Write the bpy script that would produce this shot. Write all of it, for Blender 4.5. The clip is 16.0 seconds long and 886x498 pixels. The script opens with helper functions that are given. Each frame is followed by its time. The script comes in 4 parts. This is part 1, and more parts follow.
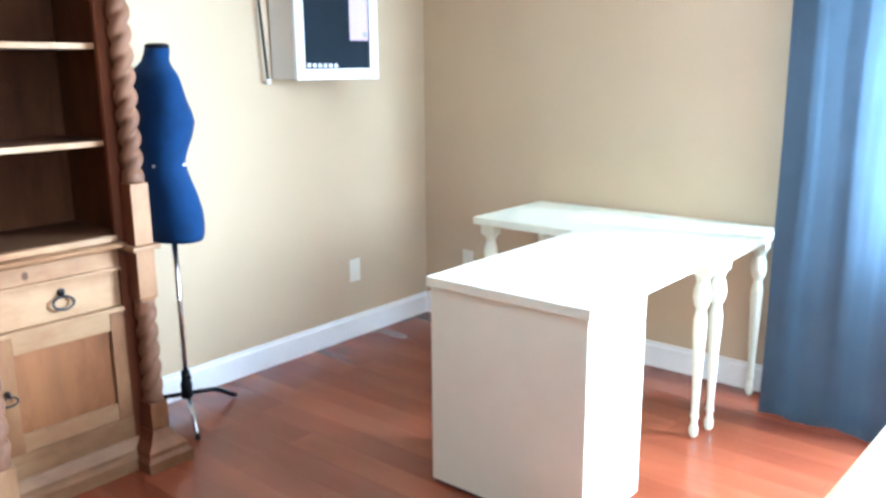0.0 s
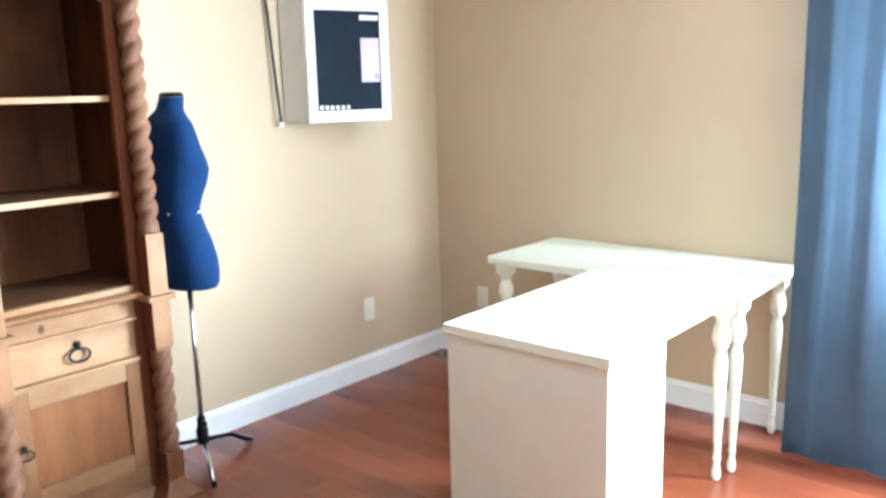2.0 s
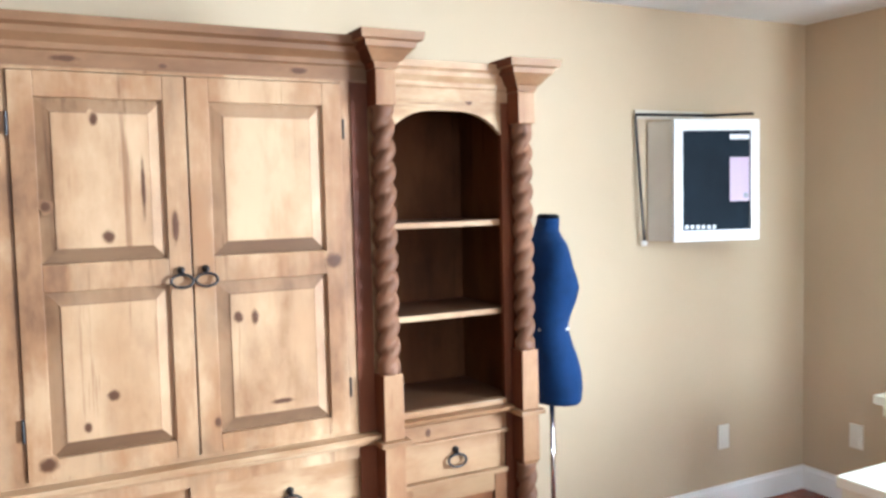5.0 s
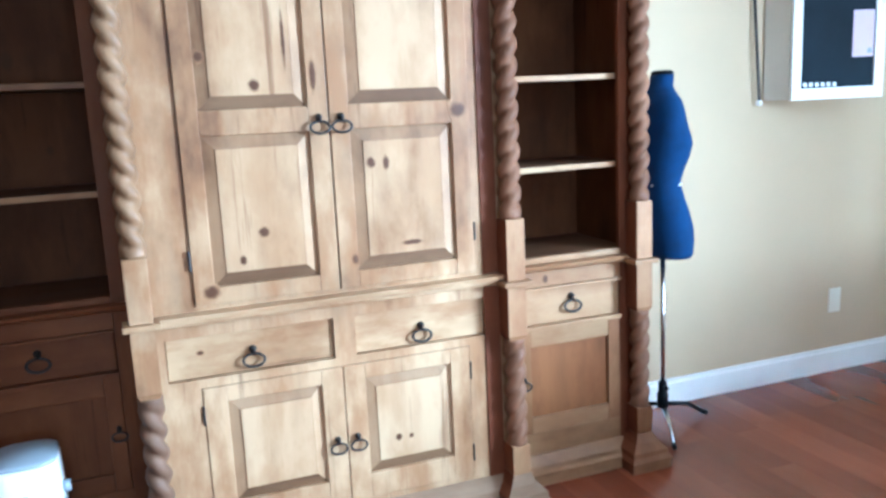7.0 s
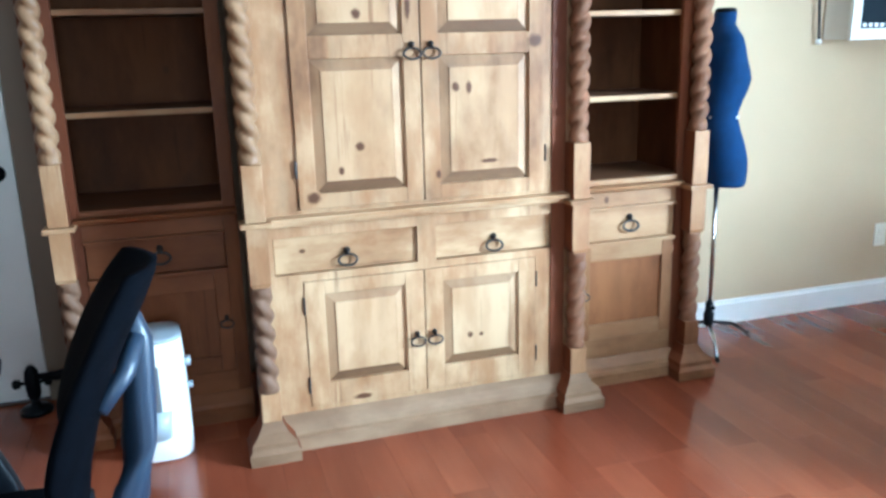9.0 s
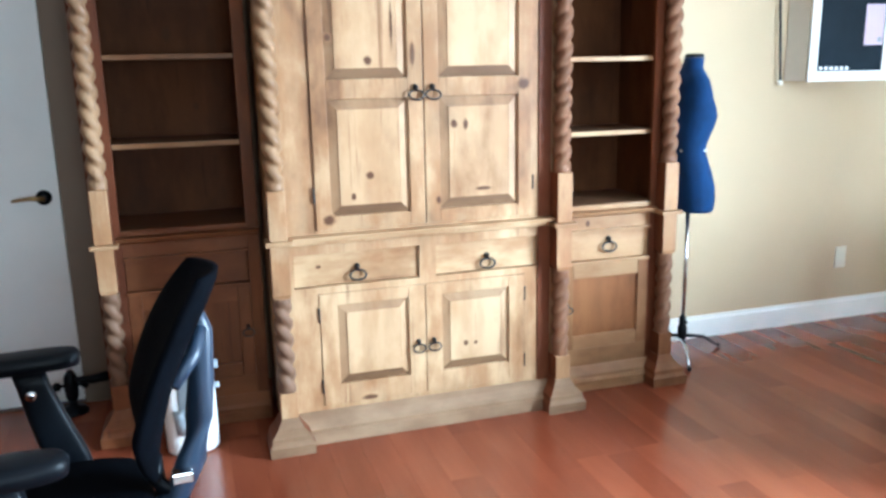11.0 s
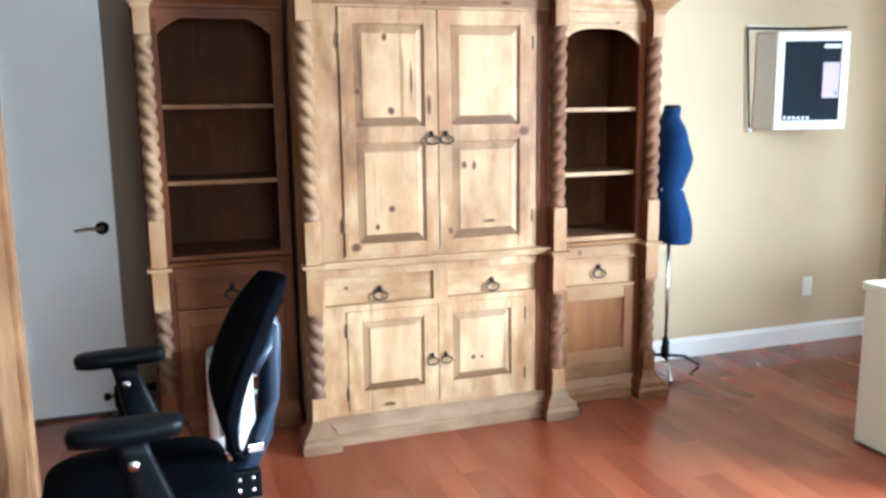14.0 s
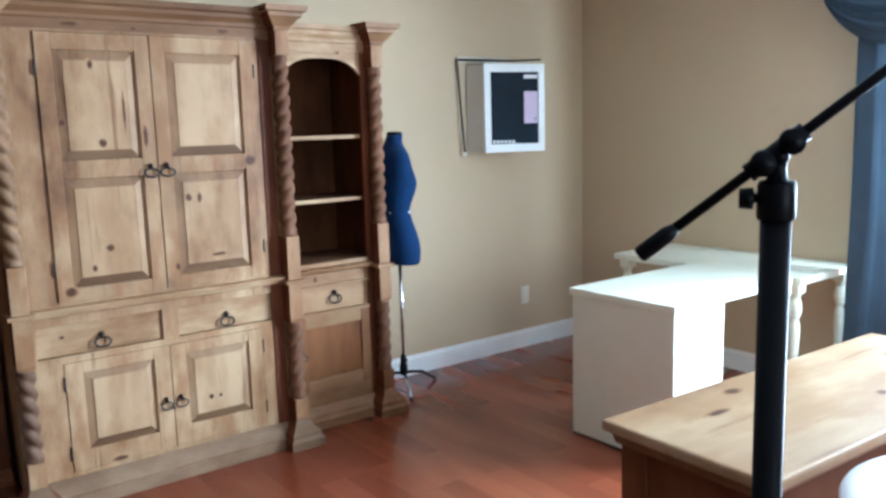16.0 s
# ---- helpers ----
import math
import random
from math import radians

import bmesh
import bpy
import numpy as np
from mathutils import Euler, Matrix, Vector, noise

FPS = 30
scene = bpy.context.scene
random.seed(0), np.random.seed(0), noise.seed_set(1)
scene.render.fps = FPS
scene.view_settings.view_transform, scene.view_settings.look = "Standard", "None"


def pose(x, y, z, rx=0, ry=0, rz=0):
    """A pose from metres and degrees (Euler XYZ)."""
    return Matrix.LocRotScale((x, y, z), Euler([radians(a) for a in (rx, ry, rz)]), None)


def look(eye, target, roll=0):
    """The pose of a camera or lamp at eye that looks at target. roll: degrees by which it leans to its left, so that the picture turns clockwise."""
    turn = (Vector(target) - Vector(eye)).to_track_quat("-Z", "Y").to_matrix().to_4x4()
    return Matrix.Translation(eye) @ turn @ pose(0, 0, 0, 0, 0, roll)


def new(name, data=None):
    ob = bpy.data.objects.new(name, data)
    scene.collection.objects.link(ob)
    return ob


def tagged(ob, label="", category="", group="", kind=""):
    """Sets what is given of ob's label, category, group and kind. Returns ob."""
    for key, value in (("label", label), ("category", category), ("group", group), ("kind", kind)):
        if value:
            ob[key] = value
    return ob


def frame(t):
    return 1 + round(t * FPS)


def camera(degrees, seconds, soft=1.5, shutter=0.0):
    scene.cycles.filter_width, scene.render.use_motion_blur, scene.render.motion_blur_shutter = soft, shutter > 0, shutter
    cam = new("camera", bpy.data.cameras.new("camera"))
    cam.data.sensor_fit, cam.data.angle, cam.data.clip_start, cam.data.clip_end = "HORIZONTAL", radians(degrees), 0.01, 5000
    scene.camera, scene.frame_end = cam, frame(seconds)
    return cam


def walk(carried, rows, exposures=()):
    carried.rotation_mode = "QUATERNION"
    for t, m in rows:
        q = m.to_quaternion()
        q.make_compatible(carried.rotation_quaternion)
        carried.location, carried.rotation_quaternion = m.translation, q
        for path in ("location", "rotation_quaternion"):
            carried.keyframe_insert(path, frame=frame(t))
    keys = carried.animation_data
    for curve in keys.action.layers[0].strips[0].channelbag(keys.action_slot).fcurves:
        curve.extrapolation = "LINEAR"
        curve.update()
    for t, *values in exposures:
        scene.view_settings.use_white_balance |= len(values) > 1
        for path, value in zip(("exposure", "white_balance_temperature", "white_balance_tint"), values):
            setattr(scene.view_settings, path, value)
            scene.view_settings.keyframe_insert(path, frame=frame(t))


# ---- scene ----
cam = camera(57.4, 16.0, soft=2.9)
PATH = [
    (0, (3.033, -3.467, 1.417), (1.78, -1.972, 0.975), -0.5),
    (0.5, (3.054, -3.465, 1.406), (1.848, -1.965, 0.864), 0.5),
    (1, (3.048, -3.468, 1.433), (1.846, -1.965, 0.887), 0.4),
    (1.5, (3.022, -3.464, 1.461), (1.759, -1.985, 0.995), -1.3),
    (2, (3.004, -3.451, 1.49), (1.722, -1.965, 1.104), -1.5),
    (2.5, (2.995, -3.452, 1.513), (1.715, -1.953, 1.173), -1.3),
    (3, (2.986, -3.46, 1.53), (1.706, -1.946, 1.266), -1.2),
    (3.5, (2.974, -3.468, 1.535), (1.679, -1.962, 1.299), -1.3),
    (4, (2.949, -3.5, 1.554), (1.528, -2.106, 1.364), -1.7),
    (4.5, (2.915, -3.546, 1.568), (1.302, -2.374, 1.408), -1.7),
    (5, (2.878, -3.613, 1.591), (1.106, -2.696, 1.459), -1.3),
    (7.5, (3.054, -3.778, 1.412), (1.214, -3.099, 1.02), -3.2),
    (8, (3.165, -3.799, 1.434), (1.326, -3.148, 0.994), -2.7),
    (8.5, (3.23, -3.883, 1.378), (1.363, -3.343, 0.904), -1.7),
    (9, (3.233, -3.974, 1.418), (1.386, -3.4, 0.912), -1.5),
    (11.5, (3.72, -4.125, 1.484), (1.853, -3.526, 1.088), -0.4),
    (12, (3.807, -4.157, 1.495), (1.917, -3.575, 1.196), -0.1),
    (12.5, (3.804, -4.193, 1.518), (1.953, -3.508, 1.198), -0.5),
    (13, (3.896, -4.205, 1.516), (2.043, -3.527, 1.193), -0.5),
    (13.5, (3.987, -4.235, 1.512), (2.094, -3.703, 1.145), 0.3),
    (14, (4.02, -4.343, 1.514), (2.151, -3.721, 1.168), -0.8),
    (14.5, (4.039, -4.38, 1.529), (2.2285, -3.59, 1.216), -2.0),
    (15, (4.0345, -4.362, 1.534), (2.344, -3.3305, 1.247), -1.7),
    (15.5, (4.030, -4.352, 1.529), (2.414, -3.208, 1.241), -1.5),
    (16, (4.031, -4.338, 1.528), (2.456, -3.142, 1.229), -1.6),
]
EXPOSURES = [(0.0, 0.68, 5050, 4), (1.5, 0.68, 5450, 5), (3.0, 0.66, 5420, 6), (3.5, 0.58, 5420, 6), (4.0, 0.35, 5400, 6), (5.0, 0.34, 5600, 9), (7.5, 0.42, 4520, -2), (8.0, 0.37, 4650, -3), (9.0, 0.41, 4900, -3), (12.0, 0.5, 5370, 2), (13.0, 0.42, 5430, 2), (14.0, 0.54, 5380, 3), (15.0, 0.45, 5280, 4), (15.5, 0.19, 5230, 4), (16.0, -0.38, 5200, 4)]
walk(cam, [(t, look(eye, target, roll)) for t, eye, target, roll in PATH], EXPOSURES)

# ---- world, sun, window light ----
world = bpy.data.worlds.new("sky")
scene.world = world
world.use_nodes = True
wn = world.node_tree
sky = wn.nodes.new("ShaderNodeTexSky")
sky.sky_type = 'NISHITA'
sky.sun_disc = False
sky.sun_elevation = radians(48)
sky.sun_rotation = radians(219)
wn.links.new(sky.outputs[0], wn.nodes["Background"].inputs[0])
wn.nodes["Background"].inputs[1].default_value = 0.12

sun_data = bpy.data.lights.new("sun", 'SUN')
sun_data.energy, sun_data.angle, sun_data.color = 3.0, radians(0.6), (1.0, 0.95, 0.88)
sun = new("sun", sun_data)
sun.matrix_world = look((-8, -10, 15), (2, -2, 0))

WIN_X0, WIN_X1, WIN_Z0, WIN_Z1 = 2.42, 4.10, 0.75, 2.14
lamp = bpy.data.lights.new("window_daylight", 'AREA')
lamp.shape, lamp.size, lamp.size_y = 'RECTANGLE', WIN_X1 - WIN_X0 - 0.1, WIN_Z1 - WIN_Z0 - 0.1
lamp.energy, lamp.color = 620.0, (0.82, 0.93, 1.0)
day = new("window_daylight", lamp)
day.matrix_world = look(((WIN_X0 + WIN_X1) / 2, 0.06, (WIN_Z0 + WIN_Z1) / 2), ((WIN_X0 + WIN_X1) / 2, -2.94, (WIN_Z0 + WIN_Z1) / 2 - 0.10))

# the bright quarter of the sky, seen slantwise through the same window
lamp3 = bpy.data.lights.new("sky_daylight", 'AREA')
lamp3.shape, lamp3.size, lamp3.size_y = 'RECTANGLE', 1.8, 1.6
lamp3.energy, lamp3.color = 300.0, (0.90, 0.95, 1.0)
day3 = new("sky_daylight", lamp3)
day3.matrix_world = look((4.75, 1.75, 1.75), (0.6, -2.7, 1.0))

# added east opening and fill lamp, out of view, brightening door and walls
EWIN_Y0, EWIN_Y1, EWIN_Z0, EWIN_Z1 = -4.4, -2.5, 0.75, 2.10
lamp2 = bpy.data.lights.new("added_east_fill", 'AREA')
lamp2.shape, lamp2.size, lamp2.size_y = 'RECTANGLE', EWIN_Y1 - EWIN_Y0 - 0.1, EWIN_Z1 - EWIN_Z0 - 0.1
lamp2.energy, lamp2.color = 72.0, (0.94, 0.98, 0.95)
day2 = new("added_east_fill", lamp2)
day2.matrix_world = look((7.22, (EWIN_Y0 + EWIN_Y1) / 2, (EWIN_Z0 + EWIN_Z1) / 2), (0, (EWIN_Y0 + EWIN_Y1) / 2, (EWIN_Z0 + EWIN_Z1) / 2))


# ---- materials ----
def mat(name, rough=0.6, metal=0.0, spec=0.5):
    m = bpy.data.materials.new(name)
    m.use_nodes = True
    b = m.node_tree.nodes["Principled BSDF"]
    b.inputs["Roughness"].default_value = rough
    b.inputs["Metallic"].default_value = metal
    b.inputs["Specular IOR Level"].default_value = spec
    return m, m.node_tree.nodes, m.node_tree.links, b


def noise_node(n, l, scale, detail=4.0, stretch=(1, 1, 1), coord="Object", rough=0.55):
    tc, mp, nz = n.new("ShaderNodeTexCoord"), n.new("ShaderNodeMapping"), n.new("ShaderNodeTexNoise")
    mp.inputs["Scale"].default_value = stretch
    l.new(tc.outputs[coord], mp.inputs[0])
    l.new(mp.outputs[0], nz.inputs["Vector"])
    nz.inputs["Scale"].default_value, nz.inputs["Detail"].default_value, nz.inputs["Roughness"].default_value = scale, detail, rough
    return nz


def ramp(n, l, src, stops):
    r = n.new("ShaderNodeValToRGB")
    e = r.color_ramp.elements
    e[0].position, e[0].color = stops[0][0], (*stops[0][1], 1)
    e[1].position, e[1].color = stops[-1][0], (*stops[-1][1], 1)
    for p, c in stops[1:-1]:
        k = e.new(p)
        k.color = (*c, 1)
    l.new(src, r.inputs[0])
    return r


def mix(n, l, a, b, fac, kind='MIX'):
    m = n.new("ShaderNodeMix")
    m.data_type, m.blend_type = 'RGBA', kind
    if isinstance(fac, float):
        m.inputs[0].default_value = fac
    else:
        l.new(fac, m.inputs[0])
    for sock, v in ((m.inputs[6], a), (m.inputs[7], b)):
        if isinstance(v, tuple):
            sock.default_value = (*v, 1)
        else:
            l.new(v, sock)
    return m.outputs[2]


def bump(n, l, b, src, strength=0.2, dist=0.002):
    k = n.new("ShaderNodeBump")
    k.inputs["Strength"].default_value, k.inputs["Distance"].default_value = strength, dist
    l.new(src, k.inputs["Height"])
    l.new(k.outputs[0], b.inputs["Normal"])


def plain(name, colour, rough=0.6, metal=0.0, vary=0.12, scale=6.0, spec=0.5, relief=0.0, fine=90.0):
    """A paint, plastic or cloth with soft blotches and fine relief."""
    m, n, l, b = mat(name, rough, metal, spec)
    lo = tuple(c * (1 - vary) for c in colour)
    hi = tuple(min(1, c * (1 + vary * 0.6)) for c in colour)
    r = ramp(n, l, noise_node(n, l, scale).outputs[0], [(0.3, lo), (0.7, hi)])
    l.new(r.outputs[0], b.inputs["Base Color"])
    if relief:
        bump(n, l, b, noise_node(n, l, fine, 3).outputs[0], relief)
    return m


def wood(name, pale, mid, dark, grain, rough=0.5, contrast=0.5, knot=None, spec=0.22, varied=True):
    """Waxed pine with grain along one axis ('x', 'y' or 'z'), stains and streaks; knot: axes of a dark branch end that fills the object."""
    m, n, l, b = mat(name, rough, 0.0, spec)
    def along(a):
        return {"x": (a, 1, 1), "y": (1, a, 1), "z": (1, 1, a)}[grain]
    fine = noise_node(n, l, 45, 5, along(0.06))
    broad = noise_node(n, l, 7, 5, along(0.22))
    streak = noise_node(n, l, 26, 4, along(0.05), rough=0.65)
    stain = noise_node(n, l, 3.2, 6, along(0.6), rough=0.62)
    wash = noise_node(n, l, 1.3, 3)
    c1 = ramp(n, l, broad.outputs[0], [(0.30, dark), (0.43, mid), (0.55, pale), (0.8, pale)])
    c2 = ramp(n, l, fine.outputs[0], [(0.32, dark), (0.52, pale), (0.8, pale)])
    c3 = ramp(n, l, stain.outputs[0], [(0.34, dark), (0.46, mid), (0.56, pale)])
    a = mix(n, l, c1.outputs[0], c2.outputs[0], contrast * 0.3)
    a = mix(n, l, a, c3.outputs[0], 0.58)
    lines = ramp(n, l, streak.outputs[0], [(0.62, (0, 0, 0)), (0.72, (0.75, 0.75, 0.75))])
    a = mix(n, l, a, dark, lines.outputs[0])
    smudge = ramp(n, l, noise_node(n, l, 9, 5, along(0.35), rough=0.6).outputs[0], [(0.49, (0, 0, 0)), (0.66, (0.85, 0.85, 0.85))])
    a = mix(n, l, a, mid, smudge.outputs[0])
    tint = ramp(n, l, wash.outputs[0], [(0.35, (0.86, 0.80, 0.76)), (0.65, (1.0, 1.0, 1.0))])
    a = mix(n, l, a, tint.outputs[0], 1.0, 'MULTIPLY')
    if knot:
        tc, mp, gr = n.new("ShaderNodeTexCoord"), n.new("ShaderNodeMapping"), n.new("ShaderNodeTexGradient")
        gr.gradient_type = 'SPHERICAL'
        mp.inputs["Location"].default_value = tuple(-v for v in knot)
        mp.inputs["Scale"].default_value = tuple(2 * v for v in knot)
        l.new(tc.outputs["Generated"], mp.inputs[0])
        l.new(mp.outputs[0], gr.inputs[0])
        ragged = n.new("ShaderNodeMath")
        ragged.operation = 'MULTIPLY_ADD'
        l.new(noise_node(n, l, 55, 3).outputs[0], ragged.inputs[0])
        ragged.inputs[1].default_value = 0.5
        l.new(gr.outputs[0], ragged.inputs[2])
        fac = ramp(n, l, ragged.outputs[0], [(0.40, (0.0, 0.0, 0.0)), (0.58, (0.42, 0.42, 0.42)), (0.72, (0.85, 0.85, 0.85)), (0.85, (1, 1, 1))])
        a = mix(n, l, a, (0.10, 0.042, 0.018), fac.outputs[0])
    elif varied:
        oi = n.new("ShaderNodeObjectInfo")
        tone = ramp(n, l, oi.outputs["Random"], [(0.0, (0.86, 0.84, 0.8)), (1.0, (1, 1, 1))])
        a = mix(n, l, a, tone.outputs[0], 1.0, 'MULTIPLY')
    a = mix(n, l, a, (0.815, 0.783, 0.738), 1.0, 'MULTIPLY')
    l.new(a, b.inputs["Base Color"])
    rr = ramp(n, l, stain.outputs[0], [(0.2, (rough - 0.12,) * 3), (0.8, (rough + 0.15,) * 3)])
    l.new(rr.outputs[0], b.inputs["Roughness"])
    bump(n, l, b, fine.outputs[0], 0.15, 0.0015)
    return m


PALE, MID, DARK = (0.635, 0.455, 0.275), (0.39, 0.215, 0.105), (0.13, 0.055, 0.024)
pine_v = wood("pine_upright", PALE, MID, DARK, "z", varied=False)
pine_h = wood("pine_level", PALE, MID, DARK, "y")
FIELD = (0.655, 0.475, 0.295), (0.50, 0.32, 0.175), (0.24, 0.12, 0.056)
field_v = wood("pine_panel_field", *FIELD, "z", 0.5, 0.35, varied=False)
# inside pine, much darker: the cabinets' inner shade is in the colour
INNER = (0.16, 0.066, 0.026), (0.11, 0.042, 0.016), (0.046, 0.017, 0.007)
inner_v = wood("pine_inner_shaded", *INNER, "z", 0.6, spec=0.12, varied=False)
# left and top bevels: darker pine, shade put into the colour
bevel_v = wood("pine_shaded_bevel", (0.46, 0.31, 0.185), (0.36, 0.215, 0.115), (0.13, 0.062, 0.03), "z", 0.55)
twist_v = wood("pine_carved_post", (0.44, 0.28, 0.16), (0.29, 0.17, 0.092), (0.13, 0.066, 0.037), "z", 0.52, spec=0.35)
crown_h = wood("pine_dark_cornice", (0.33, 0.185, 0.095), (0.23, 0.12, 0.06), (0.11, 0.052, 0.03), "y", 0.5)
# plinth and foot pine, darker and greyer than the doors
plinth_h = wood("pine_grey_brown_plinth", (0.36, 0.245, 0.155), (0.26, 0.165, 0.10), (0.13, 0.072, 0.042), "y", 0.55)
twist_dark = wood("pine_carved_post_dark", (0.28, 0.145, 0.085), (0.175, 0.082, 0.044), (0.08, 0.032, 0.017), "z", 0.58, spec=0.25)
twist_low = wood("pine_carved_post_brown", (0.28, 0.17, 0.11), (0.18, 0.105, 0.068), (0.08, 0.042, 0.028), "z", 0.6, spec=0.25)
red_v = wood("pine_red_stain", (0.31, 0.15, 0.07), (0.21, 0.092, 0.04), (0.09, 0.037, 0.017), "z", 0.5)
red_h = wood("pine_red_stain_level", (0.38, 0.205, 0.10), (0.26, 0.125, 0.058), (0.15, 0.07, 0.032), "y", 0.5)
red_face = wood("pine_red_upright", (0.38, 0.205, 0.10), (0.26, 0.125, 0.058), (0.13, 0.058, 0.027), "z", 0.5)
chest_pale = wood("pine_pale_top", (0.70, 0.54, 0.36), (0.52, 0.34, 0.19), (0.26, 0.13, 0.06), "y", 0.42)
# left bookcase: red stain deepened by the armoire's shade, in the colour
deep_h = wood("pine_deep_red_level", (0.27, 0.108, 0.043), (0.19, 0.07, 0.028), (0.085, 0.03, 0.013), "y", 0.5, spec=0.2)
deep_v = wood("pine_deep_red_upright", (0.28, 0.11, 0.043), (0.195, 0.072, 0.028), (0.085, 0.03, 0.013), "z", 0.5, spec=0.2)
# dark red that paints shade on post sides and beside the posts
side_shade_v = wood("pine_red_side_shade", (0.215, 0.07, 0.029), (0.155, 0.047, 0.019), (0.07, 0.022, 0.010), "z", 0.62, spec=0.2)
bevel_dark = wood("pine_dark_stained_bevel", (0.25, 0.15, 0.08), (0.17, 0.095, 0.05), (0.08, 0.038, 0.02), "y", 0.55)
warm_h = wood("pine_honey_level", (0.47, 0.30, 0.165), (0.35, 0.19, 0.095), (0.14, 0.062, 0.028), "y", 0.5)
warm_v = wood("pine_honey_upright", (0.50, 0.305, 0.165), (0.33, 0.17, 0.083), (0.14, 0.062, 0.028), "z", 0.5)
# same darkened inside colour for level boards
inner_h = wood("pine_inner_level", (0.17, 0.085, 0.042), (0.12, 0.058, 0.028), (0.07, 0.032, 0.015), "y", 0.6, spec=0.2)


knot_mat = wood("pine_knot", PALE, MID, DARK, "z", knot=(0, 1, 1))
CROWN = (0.33, 0.185, 0.095), (0.23, 0.12, 0.06), (0.11, 0.052, 0.03)
knot_crown_mat = wood("pine_knot_cornice", *CROWN, "y", knot=(0, 1, 1))
knot_warm_mat = wood("pine_knot_honey", (0.47, 0.30, 0.165), (0.35, 0.19, 0.095), (0.14, 0.062, 0.028), "y", knot=(0, 1, 1))
knot_top_mat = wood("pine_knot_level", PALE, MID, DARK, "y", knot=(1, 1, 0))
knot_field_mat = wood("pine_knot_field", *FIELD, "z", 0.5, 0.35, knot=(0, 1, 1))
knot_inner_mat = wood("pine_knot_inner", *INNER, "z", 0.6, knot=(0, 1, 1), spec=0.12)
wall_paint = plain("beige_wall_paint", (0.558, 0.433, 0.284), 0.75, vary=0.05, scale=1.5, relief=0.12, fine=160, spec=0.3)
# dark paint for unseen walls, chosen to swallow bounced light
bounce_cut_paint = plain("unseen_wall_dark_paint", (0.075, 0.05, 0.035), 0.75, vary=0.05, scale=1.5, relief=0.12, fine=160, spec=0.3)
# beige wall darkened to taupe: the bookcase's shade, put into the paint
shaded_wall_paint = plain("recess_wall_shade_paint", (0.22, 0.165, 0.12), 0.75, vary=0.05, scale=1.5, relief=0.12, fine=160, spec=0.3)
ceiling_paint = plain("white_ceiling_paint", (0.78, 0.78, 0.76), 0.85, vary=0.05, relief=0.3, fine=120, spec=0.2)
trim_paint = plain("white_trim_paint", (0.88, 0.88, 0.86), 0.35, vary=0.04)
door_paint = plain("white_door_paint", (0.87, 0.88, 0.86), 0.4, vary=0.05, scale=2)
desk_white = plain("white_laminate", (0.80, 0.81, 0.66), 0.35, vary=0.03)
outlet_white = plain("ivory_plastic", (0.78, 0.74, 0.64), 0.35, vary=0.03)
toe_shade_dark = plain("toe_shade_dark", (0.03, 0.03, 0.03), 0.6)
iron = plain("dark_iron", (0.035, 0.03, 0.028), 0.45, 0.6, vary=0.3, scale=40, relief=0.2)
brass = plain("aged_brass", (0.35, 0.24, 0.1), 0.4, 0.8)
black_plastic = plain("black_plastic", (0.003, 0.004, 0.006), 0.42, vary=0.25, spec=0.13)
black_cloth = plain("black_cloth", (0.0015, 0.002, 0.0035), 0.85, vary=0.3, scale=20, relief=0.4, fine=300, spec=0.03)
grey_plastic = plain("slate_plastic", (0.018, 0.031, 0.055), 0.38, vary=0.2)
chrome = plain("chrome", (0.75, 0.75, 0.75), 0.18, 1.0, vary=0.05)
navy = plain("navy_jersey", (0.005, 0.030, 0.102), 0.85, vary=0.18, scale=14, relief=0.5, fine=350, spec=0.25)
tape_white = plain("white_tape", (0.75, 0.75, 0.72), 0.6)
curtain_blue = plain("blue_satin", (0.078, 0.118, 0.165), 0.7, vary=0.12, scale=5, relief=0.1, fine=200)
def let_light_through(m, colour, share):
    n, l = m.node_tree.nodes, m.node_tree.links
    out = [q for q in n if q.type == 'OUTPUT_MATERIAL'][0]
    b = [q for q in n if q.type == 'BSDF_PRINCIPLED'][0]
    tr, mx = n.new("ShaderNodeBsdfTranslucent"), n.new("ShaderNodeMixShader")
    tr.inputs["Color"].default_value = (*colour, 1)
    mx.inputs[0].default_value = share
    l.new(b.outputs[0], mx.inputs[1])
    l.new(tr.outputs[0], mx.inputs[2])
    l.new(mx.outputs[0], out.inputs[0])


let_light_through(curtain_blue, (0.30, 0.39, 0.48), 0.07)
screen_black = plain("dark_screen", (0.008, 0.016, 0.026), 0.55, vary=0.3, scale=3, spec=0.12)
frame_white = plain("white_gloss_frame", (0.83, 0.83, 0.80), 0.3, vary=0.03)
box_beige = plain("cream_box_side", (0.62, 0.56, 0.45), 0.5, vary=0.06)
note_pink = plain("lilac_paper", (0.68, 0.55, 0.70), 0.7, vary=0.04)
appl_white = plain("white_appliance_plastic", (0.82, 0.83, 0.83), 0.3, vary=0.03)
appl_grey = plain("grey_appliance_plastic", (0.32, 0.37, 0.41), 0.35, vary=0.08)
appl_dark = plain("dark_recess_plastic", (0.12, 0.13, 0.14), 0.5)
reveal_white = plain("white_window_frame", (0.8, 0.8, 0.8), 0.4, vary=0.03)


